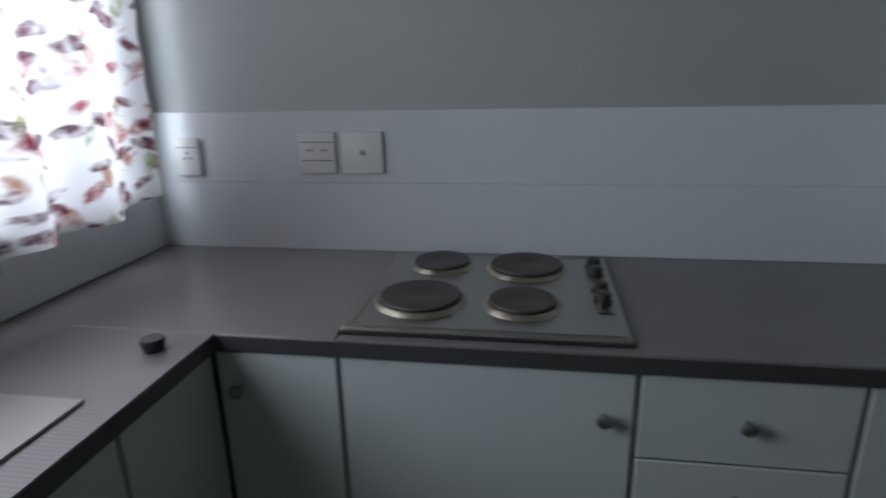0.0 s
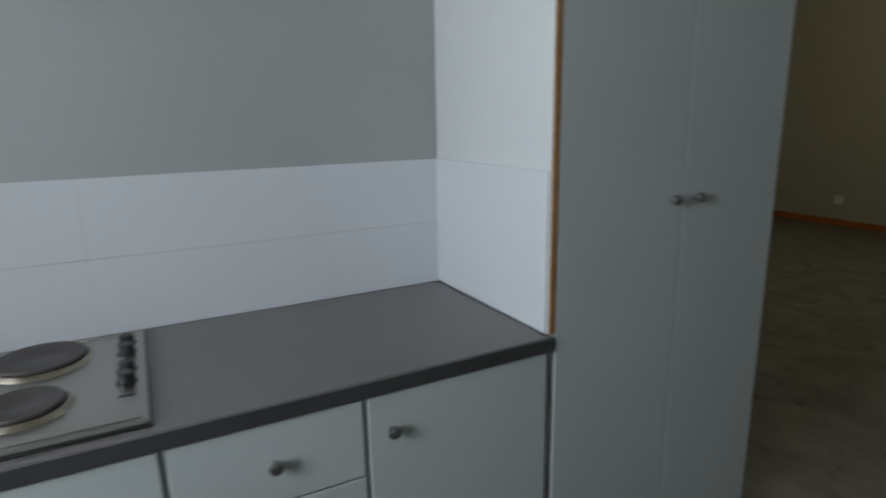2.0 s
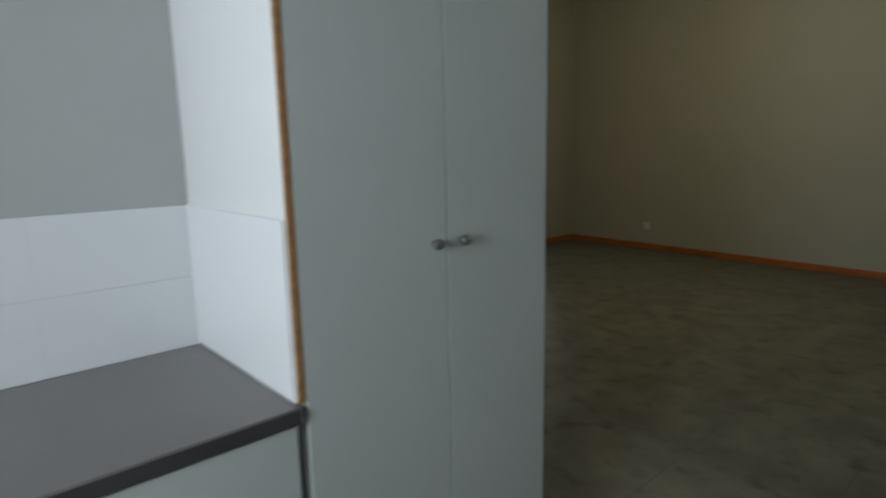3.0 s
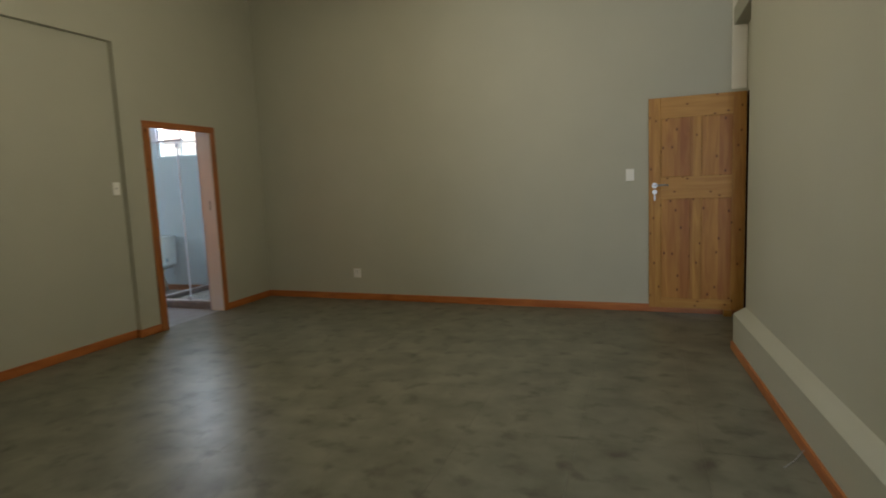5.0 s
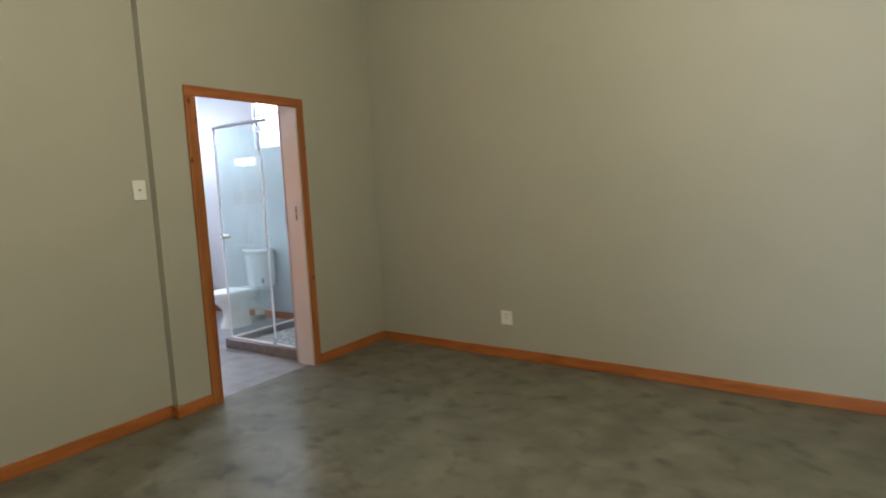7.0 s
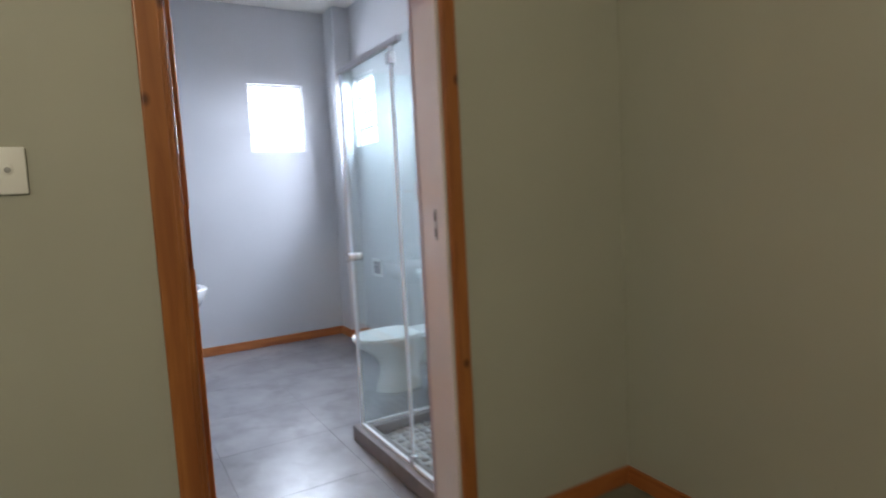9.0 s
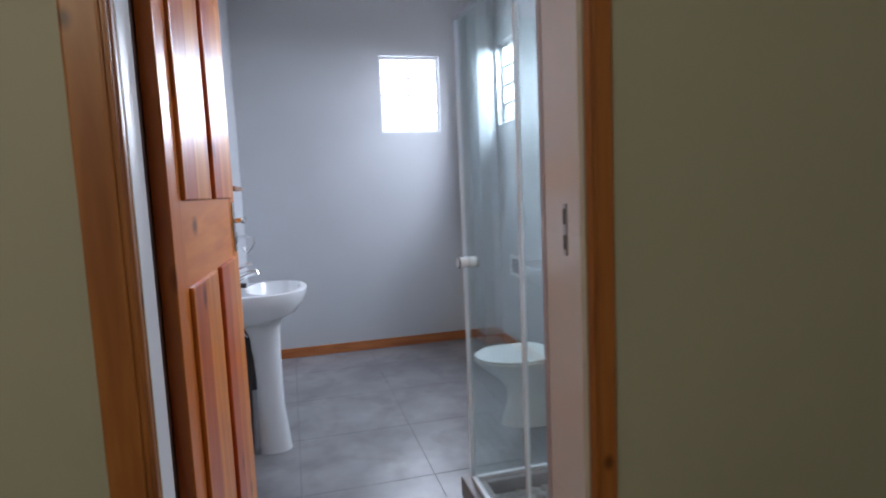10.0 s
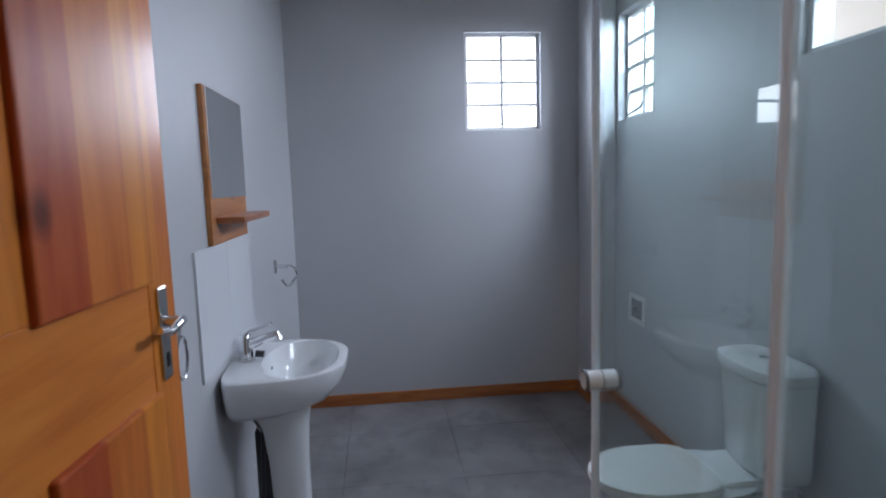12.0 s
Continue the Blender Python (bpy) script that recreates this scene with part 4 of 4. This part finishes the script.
def d_ring(cx, y_wall, w, d, z, n=48, back=0.25):
    """A basin outline: straight against the wall, bowed at the front (+y)."""
    out = []
    for k in range(n):
        a = 2 * math.pi * k / n
        c, s = math.cos(a), math.sin(a)
        x = w / 2 * math.copysign(abs(c) ** 0.62, c)
        y = (d * (1 - back) * math.copysign(abs(s) ** 0.85, s)) if s > 0 else (d * back * math.copysign(abs(s) ** 0.35, s))
        out.append(Vector((cx + x, y_wall + d * back + y, z)))
    return out


BCX, BZ = -2.015, 0.84
basin = thing("basin", (BCX, BYS + 0.2, 0.0), "white ceramic pedestal basin with a chrome mixer tap", "basin")
W, D = 0.525, 0.412
rings = []
for z, sw, sd in ((BZ - 0.185, 0.40, 0.42), (BZ - 0.165, 0.62, 0.62), (BZ - 0.12, 0.86, 0.85), (BZ - 0.06, 0.975, 0.97), (BZ - 0.02, 1.0, 1.0), (BZ - 0.004, 0.995, 0.995), (BZ, 0.97, 0.975)):
    rings.append(d_ring(BCX, BYS + 0.002, W * sw, D * sd, z))


def bowl_ring(sw, z, dy=0.0):
    return [Vector((BCX + 0.5 * W * sw * 0.86 * p.x, BYS + 0.245 + dy + 0.135 * sw * p.y, z)) for p in superellipse(0, 0, 1, 1, 0, 48, 2.3)]


for sw, z in ((1.0, BZ - 0.001), (0.97, BZ - 0.012), (0.90, BZ - 0.05), (0.72, BZ - 0.10), (0.40, BZ - 0.125), (0.10, BZ - 0.13)):
    rings.append(bowl_ring(sw, z))
part("bowl", loft(rings), M_CERAMIC, basin, "", True)
ped = []
for z, rx, ry, cy in ((0.0, 0.088, 0.088, -1.622), (0.02, 0.085, 0.085, -1.622), (0.25, 0.066, 0.072, -1.632), (0.50, 0.072, 0.080, -1.640), (0.62, 0.084, 0.092, -1.645), (0.69, 0.11, 0.11, -1.65)):
    ped.append(superellipse(BCX + 0.045, cy, rx, ry, z, 36, 2.8))
part("pedestal", loft(ped), M_CERAMIC, basin, "", True)
part("overflow", tube([(BCX, -1.685, BZ - 0.035), (BCX, -1.680, BZ - 0.036)], 0.006, 10), M_BLACK, basin)
TY = BYS + 0.048
tap = part("tap", add_tube(tube([(BCX, TY, BZ), (BCX, TY, BZ + 0.012), (BCX, TY, BZ + 0.013), (BCX, TY, BZ + 0.085), (BCX, TY, BZ + 0.095)], [0.032, 0.031, 0.027, 0.026, 0.019], 20),
                           [(BCX, TY + 0.01, BZ + 0.055), (BCX, TY + 0.07, BZ + 0.078), (BCX, TY + 0.115, BZ + 0.088), (BCX, TY + 0.122, BZ + 0.072)], [0.021, 0.018, 0.0165, 0.0175], 16), M_CHROME, basin, "chrome mixer tap", True)
part("lever", tube([(BCX, TY, BZ + 0.09), (BCX, TY + 0.02, BZ + 0.110), (BCX, TY + 0.07, BZ + 0.125), (BCX, TY + 0.098, BZ + 0.132)], [0.018, 0.011, 0.009, 0.008], 10), M_CHROME, tap, "", True)
cap = thing("basin_plug", (BCX - 0.01, TY + 0.045, BZ), "small black rubber basin plug on the ledge", "plug")
part("stopper", tube([(BCX + 0.0, TY + 0.035, BZ + 0.022), (BCX + 0.0, TY + 0.065, BZ + 0.018)], 0.013, 14), M_BLACK, cap, "", True)
pipes = thing("basin_pipes", (BCX + 0.12, BYS + 0.08, 0.0), "black hose and dark waste pipe behind the pedestal", "pipe")
part("hose", tube([(BCX + 0.13, BYS + 0.05, 0.70), (BCX + 0.125, BYS + 0.09, 0.665), (BCX + 0.11, BYS + 0.115, 0.62), (BCX + 0.115, BYS + 0.11, 0.52), (BCX + 0.12, BYS + 0.10, 0.3), (BCX + 0.12, BYS + 0.09, 0.0)], 0.008, 10), M_BLACK, pipes, "", True)
part("waste", tube([(BCX + 0.085, BYS + 0.11, 0.0), (BCX + 0.085, BYS + 0.11, 0.34)], 0.026, 14), M_SILVERBAG, pipes, "grey plastic waste pipe", True)
part("trap", tube([(BCX + 0.085, BYS + 0.11, 0.34), (BCX + 0.085, BYS + 0.11, 0.60), (BCX + 0.080, BYS + 0.12, 0.64)], [0.030, 0.030, 0.02], 14), M_BLACK, pipes, "", True)

splash = thing("splashback", (BCX, BYS, BZ), "white glazed tile splashback above the basin", "splashback")
for i in range(2):
    part("tile", box(-2.36 + 0.35 * i + 0.0004, -2.36 + 0.35 * (i + 1) - 0.0004, BYS, BYS + 0.009, BZ + 0.035, BZ + 0.437, 0.001), M_TILE, splash)

mir = thing("wall_mirror", (-2.07, BYS, 1.28), "mirror on a pine backboard with a small shelf", "mirror")
MX0, MX1 = -2.315, -1.825
part("backboard", box(MX0, MX1, BYS, BYS + 0.018, 1.278, 1.79, 0.003), wood("mirror pine", (0.55, 0.22, 0.06), (0.36, 0.12, 0.028), 0.4, "x"), mir)
part("mirror_pane", box(MX0 + 0.012, MX1 - 0.014, BYS + 0.018, BYS + 0.023, 1.43, 1.785, 0.001), M_MIRROR, mir, "clear mirror glass")
part("shelf", box(MX0 + 0.0, MX1 - 0.05, BYS + 0.018, BYS + 0.108, 1.346, 1.368, 0.004), M_PINE_X, mir, "small pine shelf")
ring_ = thing("towel_ring", (-2.92, BYS, 1.05), "chrome towel ring on the grey wall", "towel ring")
part("mount", add_tube(box(-2.938, -2.902, BYS, BYS + 0.012, 1.020, 1.090, 0.005), [(-2.92, BYS + 0.010, 1.055), (-2.92, BYS + 0.066, 1.055)], 0.012, 12), M_CHROME, ring_, "", True)
part("ring", tube([(-2.92, BYS + y, 1.055 + z) for y, z in ((0.062, 0.0), (0.082, 0.002), (0.104, -0.012), (0.112, -0.045), (0.102, -0.066), (0.070, -0.103), (0.058, -0.105), (0.046, -0.090), (0.034, -0.070))], 0.006, 8), M_CHROME, ring_, "six-sided open ring", True)
hk = thing("towel_hook", (-1.425, BYS, 1.02), "chrome ring hook on the wall behind the door", "hook")
part("ring", tube([(-1.425 + 0.04 * math.cos(a), BYS + 0.03, 1.03 + 0.055 * math.sin(a)) for a in [2 * math.pi * k / 24 for k in range(25)]], 0.005, 8), M_CHROME, hk, "", True)
part("mount", tube([(-1.425, BYS, 1.10), (-1.425, BYS + 0.03, 1.10)], 0.012, 12), M_CHROME, hk)

# ---- toilet ----
TX = -1.835
wc = thing("toilet", (TX, -0.1, 0), "white ceramic close-coupled toilet with closed lid", "toilet")


def bowl_outline(cx, y0, y1, w, z, n=44):
    """An egg outline: rounded front at y0, squarer back at y1."""
    out = []
    for k in range(n):
        a = 2 * math.pi * k / n
        c, s = math.cos(a), math.sin(a)
        p = 2.0 if s < 0 else 4.5
        cy = y0 + (y1 - y0) * 0.52
        ry = (cy - y0) if s < 0 else (y1 - cy)
        out.append(Vector((cx + w / 2 * math.copysign(abs(c) ** (2 / p), c), cy + ry * math.copysign(abs(s) ** (2 / p), s), z)))
    return out


part("bowl", loft([bowl_outline(TX, y0, y1, w, z) for y0, y1, w, z in (
    (-0.405, -0.085, 0.240, 0.0), (-0.400, -0.088, 0.236, 0.022), (-0.375, -0.095, 0.196, 0.085), (-0.360, -0.095, 0.178, 0.145), (-0.378, -0.080, 0.196, 0.205),
    (-0.430, -0.040, 0.250, 0.260), (-0.495, 0.005, 0.318, 0.310), (-0.525, 0.022, 0.350, 0.340), (-0.535, 0.030, 0.360, 0.361))]), M_CERAMIC, wc, "", True)
part("seat", loft([bowl_outline(TX, -0.54, -0.10, 0.365, 0.362), bowl_outline(TX, -0.545, -0.10, 0.375, 0.367), bowl_outline(TX, -0.545, -0.10, 0.375, 0.375), bowl_outline(TX, -0.54, -0.10, 0.368, 0.378)]), M_PLASTIC, wc, "", True)
part("lid", loft([bowl_outline(TX, -0.538, -0.11, 0.362, 0.379), bowl_outline(TX, -0.545, -0.11, 0.372, 0.384), bowl_outline(TX, -0.54, -0.11, 0.365, 0.392), bowl_outline(TX, -0.50, -0.13, 0.30, 0.397)]), M_PLASTIC, wc, "white closed lid", True)


CTX = TX + 0.022


def tank(z, w, d, n=44):
    return [Vector((CTX + 0.5 * w * p.x, BYN - 0.008 - d + d * (0.5 + 0.5 * p.y) - 0.026 * (1 - p.x * p.x) * max(0.0, -p.y), z)) for p in superellipse(0, 0, 1, 1, 0, n, 4)]


part("cistern", loft([tank(0.375, 0.31, 0.13), tank(0.385, 0.335, 0.150), tank(0.41, 0.35, 0.160), tank(0.735, 0.382, 0.178), tank(0.742, 0.376, 0.172)]), M_CERAMIC, wc, "", True)
part("cistern_lid", loft([tank(0.744, 0.388, 0.182), tank(0.748, 0.398, 0.190), tank(0.768, 0.40, 0.192), tank(0.782, 0.392, 0.186), tank(0.789, 0.36, 0.165)]), M_CERAMIC, wc, "", True)
part("sticker", box(CTX + 0.105, CTX + 0.152, 0.0305, 0.0355, 0.425, 0.475, 0.0005, 1), M_BLUE, wc, "small blue paper label")
part("flush_button", tube([(CTX, BYN - 0.10, 0.788), (CTX, BYN - 0.10, 0.794)], 0.024, 20), M_CHROME, wc, "chrome flush button", True)
part("coupling", box(TX - 0.13, TX + 0.13, -0.10, 0.17, 0.325, 0.380, 0.018, 3), M_CERAMIC, wc)
part("waste_bend", tube([(TX, -0.12, 0.185), (TX, -0.02, 0.185), (TX, 0.045, 0.175), (TX, 0.080, 0.13), (TX, 0.085, 0.05), (TX, 0.085, 0.0)], 0.050, 18), M_PLASTIC, wc, "white plastic waste bend", True)
part("floor_collar", tube([(TX, 0.085, 0.0), (TX, 0.085, 0.012), (TX, 0.085, 0.055), (TX, 0.085, 0.060)], [0.066, 0.062, 0.060, 0.054], 20), M_EDGE, wc, "grey rubber floor collar", True)
part("supply_hose", tube([(TX + 0.16, BYN - 0.06, 0.40), (TX + 0.17, BYN - 0.06, 0.28), (TX + 0.15, BYN - 0.03, 0.18), (TX + 0.15, BYN, 0.17)], 0.007, 8), M_CHROME, wc, "braided hose", True)
vb = thing("valve_box", (-3.090, BYN, 0.685), "white wall outlet box with dark fittings", "outlet box")
bm = bmesh.new()
for a in ((-3.182, -3.157, 0.605, 0.771), (-3.003, -2.978, 0.605, 0.771), (-3.157, -3.003, 0.605, 0.630), (-3.157, -3.003, 0.746, 0.771)):
    add_box(bm, a[0], a[1], BYN - 0.012, BYN, a[2], a[3])
part("frame", bm, M_PLASTIC, vb)
part("back", box(-3.157, -3.003, BYN - 0.003, BYN, 0.630, 0.746), M_SLOT, vb)
part("valve", add_tube(tube([(-3.090, BYN - 0.003, 0.695), (-3.090, BYN - 0.03, 0.695)], 0.014), [(-3.110, BYN - 0.025, 0.685), (-3.070, BYN - 0.025, 0.710)], 0.010), M_NICKEL, vb, "", True)
for z in (1.06, 1.10):
    sc = thing("wall_screw", (BX + 0.255, BYN - 0.03, z), "small bright screw cap on the wall", "screw")
    part("cap", tube([(BX + 0.255, BYN - 0.03, z), (BX + 0.259, BYN - 0.03, z)], 0.007, 10), M_CHROME, sc)

# ---- shower ----
SXC, SYF = -1.14, -0.79       # free corner
tray = thing("shower_tray", (-0.68, -0.25, 0), "tiled shower base with a brown-grey kerb and pebble floor", "shower tray")
part("kerb", box(SXC - 0.045, -WT - 0.013, SYF - 0.045, SYF + 0.045, 0.0, 0.085, 0.006), M_TRAY, tray)
part("kerb", box(SXC - 0.045, SXC + 0.045, SYF + 0.045, BYN, 0.0, 0.085, 0.006), M_TRAY, tray)
part("floor_slab", box(SXC + 0.045, -WT - 0.013, SYF + 0.045, BYN, 0.0, 0.025), M_GROUT, tray)
rnd = random.Random(5)
pebbles = []
for k in range(3):
    bm = bmesh.new()
    bmesh.ops.create_icosphere(bm, subdivisions=1, radius=0.028)
    for v in bm.verts:
        v.co *= 1 + rnd.uniform(-0.18, 0.18)
        v.co.z *= 0.42
    me = bpy.data.meshes.new("pebble")
    bm.to_mesh(me)
    bm.free()
    me.materials.append(M_PEBBLE)
    me.shade_smooth()
    pebbles.append(me)
for i in range(14):
    for j in range(18):
        o = new("pebble", pebbles[(i * 7 + j * 3) % 3])
        o.parent = tray
        o.matrix_parent_inverse = full(tray).inverted()
        o.matrix_basis = Matrix.Translation((SXC + 0.075 + i * 0.055 + rnd.uniform(-0.008, 0.008), SYF + 0.075 + j * 0.055 + rnd.uniform(-0.008, 0.008), 0.027)) @ Matrix.Rotation(rnd.uniform(0, 6.28), 4, "Z")

SH = 1.96
shower = thing("shower_enclosure", (-0.68, -0.79, 0.085), "clear glass corner shower with white aluminium edges", "shower")
HX = -0.545
part("door_pane", box(SXC + 0.012, HX - 0.004, SYF - 0.003, SYF + 0.003, 0.105, SH, 0.001), M_GLASS, shower, "clear glass door")
part("fixed_pane", box(HX + 0.004, -WT - 0.03, SYF - 0.003, SYF + 0.003, 0.095, SH + 0.02, 0.001), M_GLASS, shower, "clear fixed glass panel")
part("side_pane", box(SXC - 0.003, SXC + 0.003, SYF + 0.015, BYN - 0.02, 0.095, SH + 0.02, 0.001), M_GLASS, shower, "clear glass side panel")
for o in shower.children:
    o.visible_shadow = False
part("edge_seal", box(SXC - 0.008, SXC + 0.008, SYF - 0.010, SYF + 0.006, 0.100, SH, 0.003), M_SEAL, shower, "white edge seal")
part("wall_channel", box(-WT - 0.036, -WT - 0.013, SYF - 0.012, SYF + 0.012, 0.085, SH + 0.02, 0.003), M_ALU, shower)
part("wall_channel", box(SXC - 0.012, SXC + 0.012, BYN - 0.024, BYN - 0.001, 0.085, SH + 0.02, 0.003), M_ALU, shower)
part("hinge_seal", box(HX - 0.009, HX + 0.009, SYF - 0.006, SYF + 0.006, 0.100, SH, 0.002), M_SEAL, shower)
part("header_rail", box(SXC - 0.02, HX + 0.09, SYF - 0.014, SYF + 0.014, SH, SH + 0.026, 0.004), M_ALUG, shower, "grey aluminium header rail")
part("bottom_rail", box(SXC - 0.01, -WT - 0.02, SYF - 0.010, SYF + 0.010, 0.085, 0.098, 0.002), M_ALU, shower)
part("bottom_rail", box(SXC - 0.010, SXC + 0.010, SYF + 0.012, BYN - 0.01, 0.085, 0.098, 0.002), M_ALU, shower)
for z in (SH - 0.05, 0.115):
    part("hinge_clamp", box(HX - 0.02, HX + 0.02, SYF - 0.016, SYF + 0.016, z - 0.025, z + 0.025, 0.004), M_CHROME, shower)
hd = part("handle", tube([(SXC + 0.028, SYF - 0.036, 1.014), (SXC + 0.028, SYF + 0.036, 1.014)], 0.021, 24), M_CERAMIC, shower, "white through-glass knob handle", True)
for y0, r in ((-0.040, 0.0235), (-0.0015, 0.0215), (0.034, 0.0235)):
    part("handle_ring", tube([(SXC + 0.028, SYF + y0, 1.014), (SXC + 0.028, SYF + y0 + (0.006 if r > 0.022 else 0.003), 1.014)], r, 24), M_SLOT, hd, "dark metal ring", True)
part("handle_cap", tube([(SXC + 0.028, SYF - 0.041, 1.014), (SXC + 0.028, SYF - 0.0402, 1.014)], 0.019, 24), M_CERAMIC, hd, "", True)

# ---- pendant lamp ----
spots = thing("pendant_lamp", (2.795, -2.83, CEIL), "ceiling pendant with lit warm glass shades", "ceiling light")
part("ceiling_rose", tube([(2.795, -2.83, CEIL), (2.795, -2.83, CEIL - 0.03)], [0.07, 0.05], 24), M_NICKEL, spots)
part("stem", tube([(2.795, -2.83, CEIL - 0.03), (2.795, -2.83, 3.05)], 0.010, 10), M_NICKEL, spots)
for lx, ly in LAMPS:
    part("arm", tube([(2.795, -2.83, 3.06), ((2.795 + lx) / 2, (-2.83 + ly) / 2, 3.09), (lx, ly, 3.02), (lx, ly, 2.97)], 0.008, 8), M_NICKEL, spots, "", True)
    h = part("shade", tube([(lx, ly, 2.98), (lx, ly, 2.96), (lx, ly, 2.88), (lx, ly, 2.87)], [0.03, 0.058, 0.066, 0.064], 24), M_FROST, spots, "frosted glass shade", True)
    part("bulb", tube([(lx, ly, 2.868), (lx, ly, 2.862)], [0.060, 0.052], 24), M_BULB, h, "lit warm bulb")

setting("pipe_casing", box(5.315, 5.44, -0.262, -0.20, 2.09, CEIL, 0.006), M_CEIL, "pale boxed-in pipe above the front door", "casing")
setting("pipe_boxing", box(5.325, 5.44, -1.395, -0.262, 2.645, 2.80, 0.008), M_WALL, "painted boxed-in pipe run high on the recess wall", "casing")
cable = thing("white_cable", (5.36, -3.2, 0), "loose pale grey cable lying by the skirting board", "cable")
part("wire", tube([(5.16, -3.34, 0.004), (5.22, -3.26, 0.006), (5.29, -3.16, 0.03), (5.33, -3.08, 0.10), (5.36, -3.02, 0.20), (5.40, -2.98, 0.26), (5.415, -2.96, 0.30)], 0.0028, 8), M_EDGE, cable, "", True)

# ---- tiles, last ----
def tile_mesh(name, w, h, t, mat, bevel=0.0012):
    bm = box(-w / 2, w / 2, -h / 2, h / 2, -t, 0.0)
    if bevel:
        top = [e for e in bm.edges if all(v.co.z > -1e-6 for v in e.verts)]
        bmesh.ops.bevel(bm, geom=top, offset=bevel, segments=1, affect="EDGES")
    me = bpy.data.meshes.new(name)
    bm.to_mesh(me)
    bm.free()
    me.materials.append(mat)
    return me


def lay(name, me, parent, m):
    o = new(name, me)
    o.parent = parent
    o.matrix_parent_inverse = full(parent).inverted()
    o.matrix_basis = m
    return o


T = 0.60
shared = {}


def floor_tiles(parent, x0, x1, y0, y1, mat, ox, oy, key, gap=0.0009):
    i0, i1 = math.floor((x0 - ox) / T), math.ceil((x1 - ox) / T)
    j0, j1 = math.floor((y0 - oy) / T), math.ceil((y1 - oy) / T)
    for i in range(i0, i1):
        for j in range(j0, j1):
            a0, a1 = max(x0, ox + i * T), min(x1, ox + (i + 1) * T)
            b0, b1 = max(y0, oy + j * T), min(y1, oy + (j + 1) * T)
            if a1 - a0 < 0.02 or b1 - b0 < 0.02:
                continue
            k = (key, round(a1 - a0, 3), round(b1 - b0, 3))
            if k not in shared:
                shared[k] = tile_mesh("floor_tile", a1 - a0 - gap, b1 - b0 - gap, 0.003, mat, 0.0005)
            lay("floor_tile", shared[k], parent, Matrix.Translation(((a0 + a1) / 2, (b0 + b1) / 2, 0.0)))


floor_tiles(room_floor, -0.06, 7.0, KYS, 0.0, M_FLOOR, 0.03, -0.25, "room")
floor_tiles(bath_floor, BX, -0.06, BYS, BYN, M_BATHFLOOR, -2.0, -0.90, "bath", 0.0018)

# kitchen wall tiles, two courses
wk = bpy.data.objects["wall_kitchen"]
ws = bpy.data.objects["wall_south"]
TW, TH = 0.615, 0.203
turn_x = Matrix.Rotation(radians(90), 4, "Z") @ Matrix.Rotation(radians(90), 4, "X")
for r in range(2):
    y = KYS
    while y < CUP0 - 0.02:
        w = min(TW, CUP0 - y)
        k = ("wall", round(w, 3))
        if k not in shared:
            shared[k] = tile_mesh("tile", w - 0.0002, TH - 0.0007, 0.008, M_TILE, 0.0005)
        lay("tile", shared[k], wk, Matrix.Translation((KX + 0.009, y + w / 2, 0.9005 + TH * (r + 0.5))) @ turn_x)
        y += TW
x = KX + 0.01
while x < 5.3:
    w = 0.3
    k = ("wall_s", 0.3)
    if k not in shared:
        shared[k] = tile_mesh("tile", w - 0.002, 0.165, 0.008, M_TILE)
    lay("tile", shared[k], ws, Matrix.Translation((x + w / 2, KYS + 0.009, 0.902 + 0.0845)) @ Matrix.Rotation(radians(180), 4, "Z") @ Matrix.Rotation(radians(90), 4, "X"))
    x += w
sidet = tile_mesh("tile", UF - KX + 0.0, 2 * TH - 0.002, 0.006, M_TILE)
lay("tile", sidet, cup, Matrix.Translation(((KX + UF) / 2 + 0.006, CUP0 - 0.004, 0.902 + TH)) @ Matrix.Rotation(radians(90), 4, "X"))

# the whole kitchen block stands a little further west and south than it is drawn above
KITCHEN = ("wall_kitchen", "wall_kitchen_east", "wall_south", "window_1", "curtain", "corner_cabinet", "hob_cabinet", "drawer_cabinet", "base_cabinet",
           "sink_cabinet", "sink_cabinet.001", "sink_cabinet.002", "worktop", "sink", "sink_plug", "hob", "tall_cupboard", "wall_socket.001", "wall_socket.002", "wall_socket.003")
for nm in KITCHEN:
    ob = bpy.data.objects[nm]
    ob.matrix_basis = Matrix.Translation((-0.16, -0.04, 0)) @ ob.matrix_basis
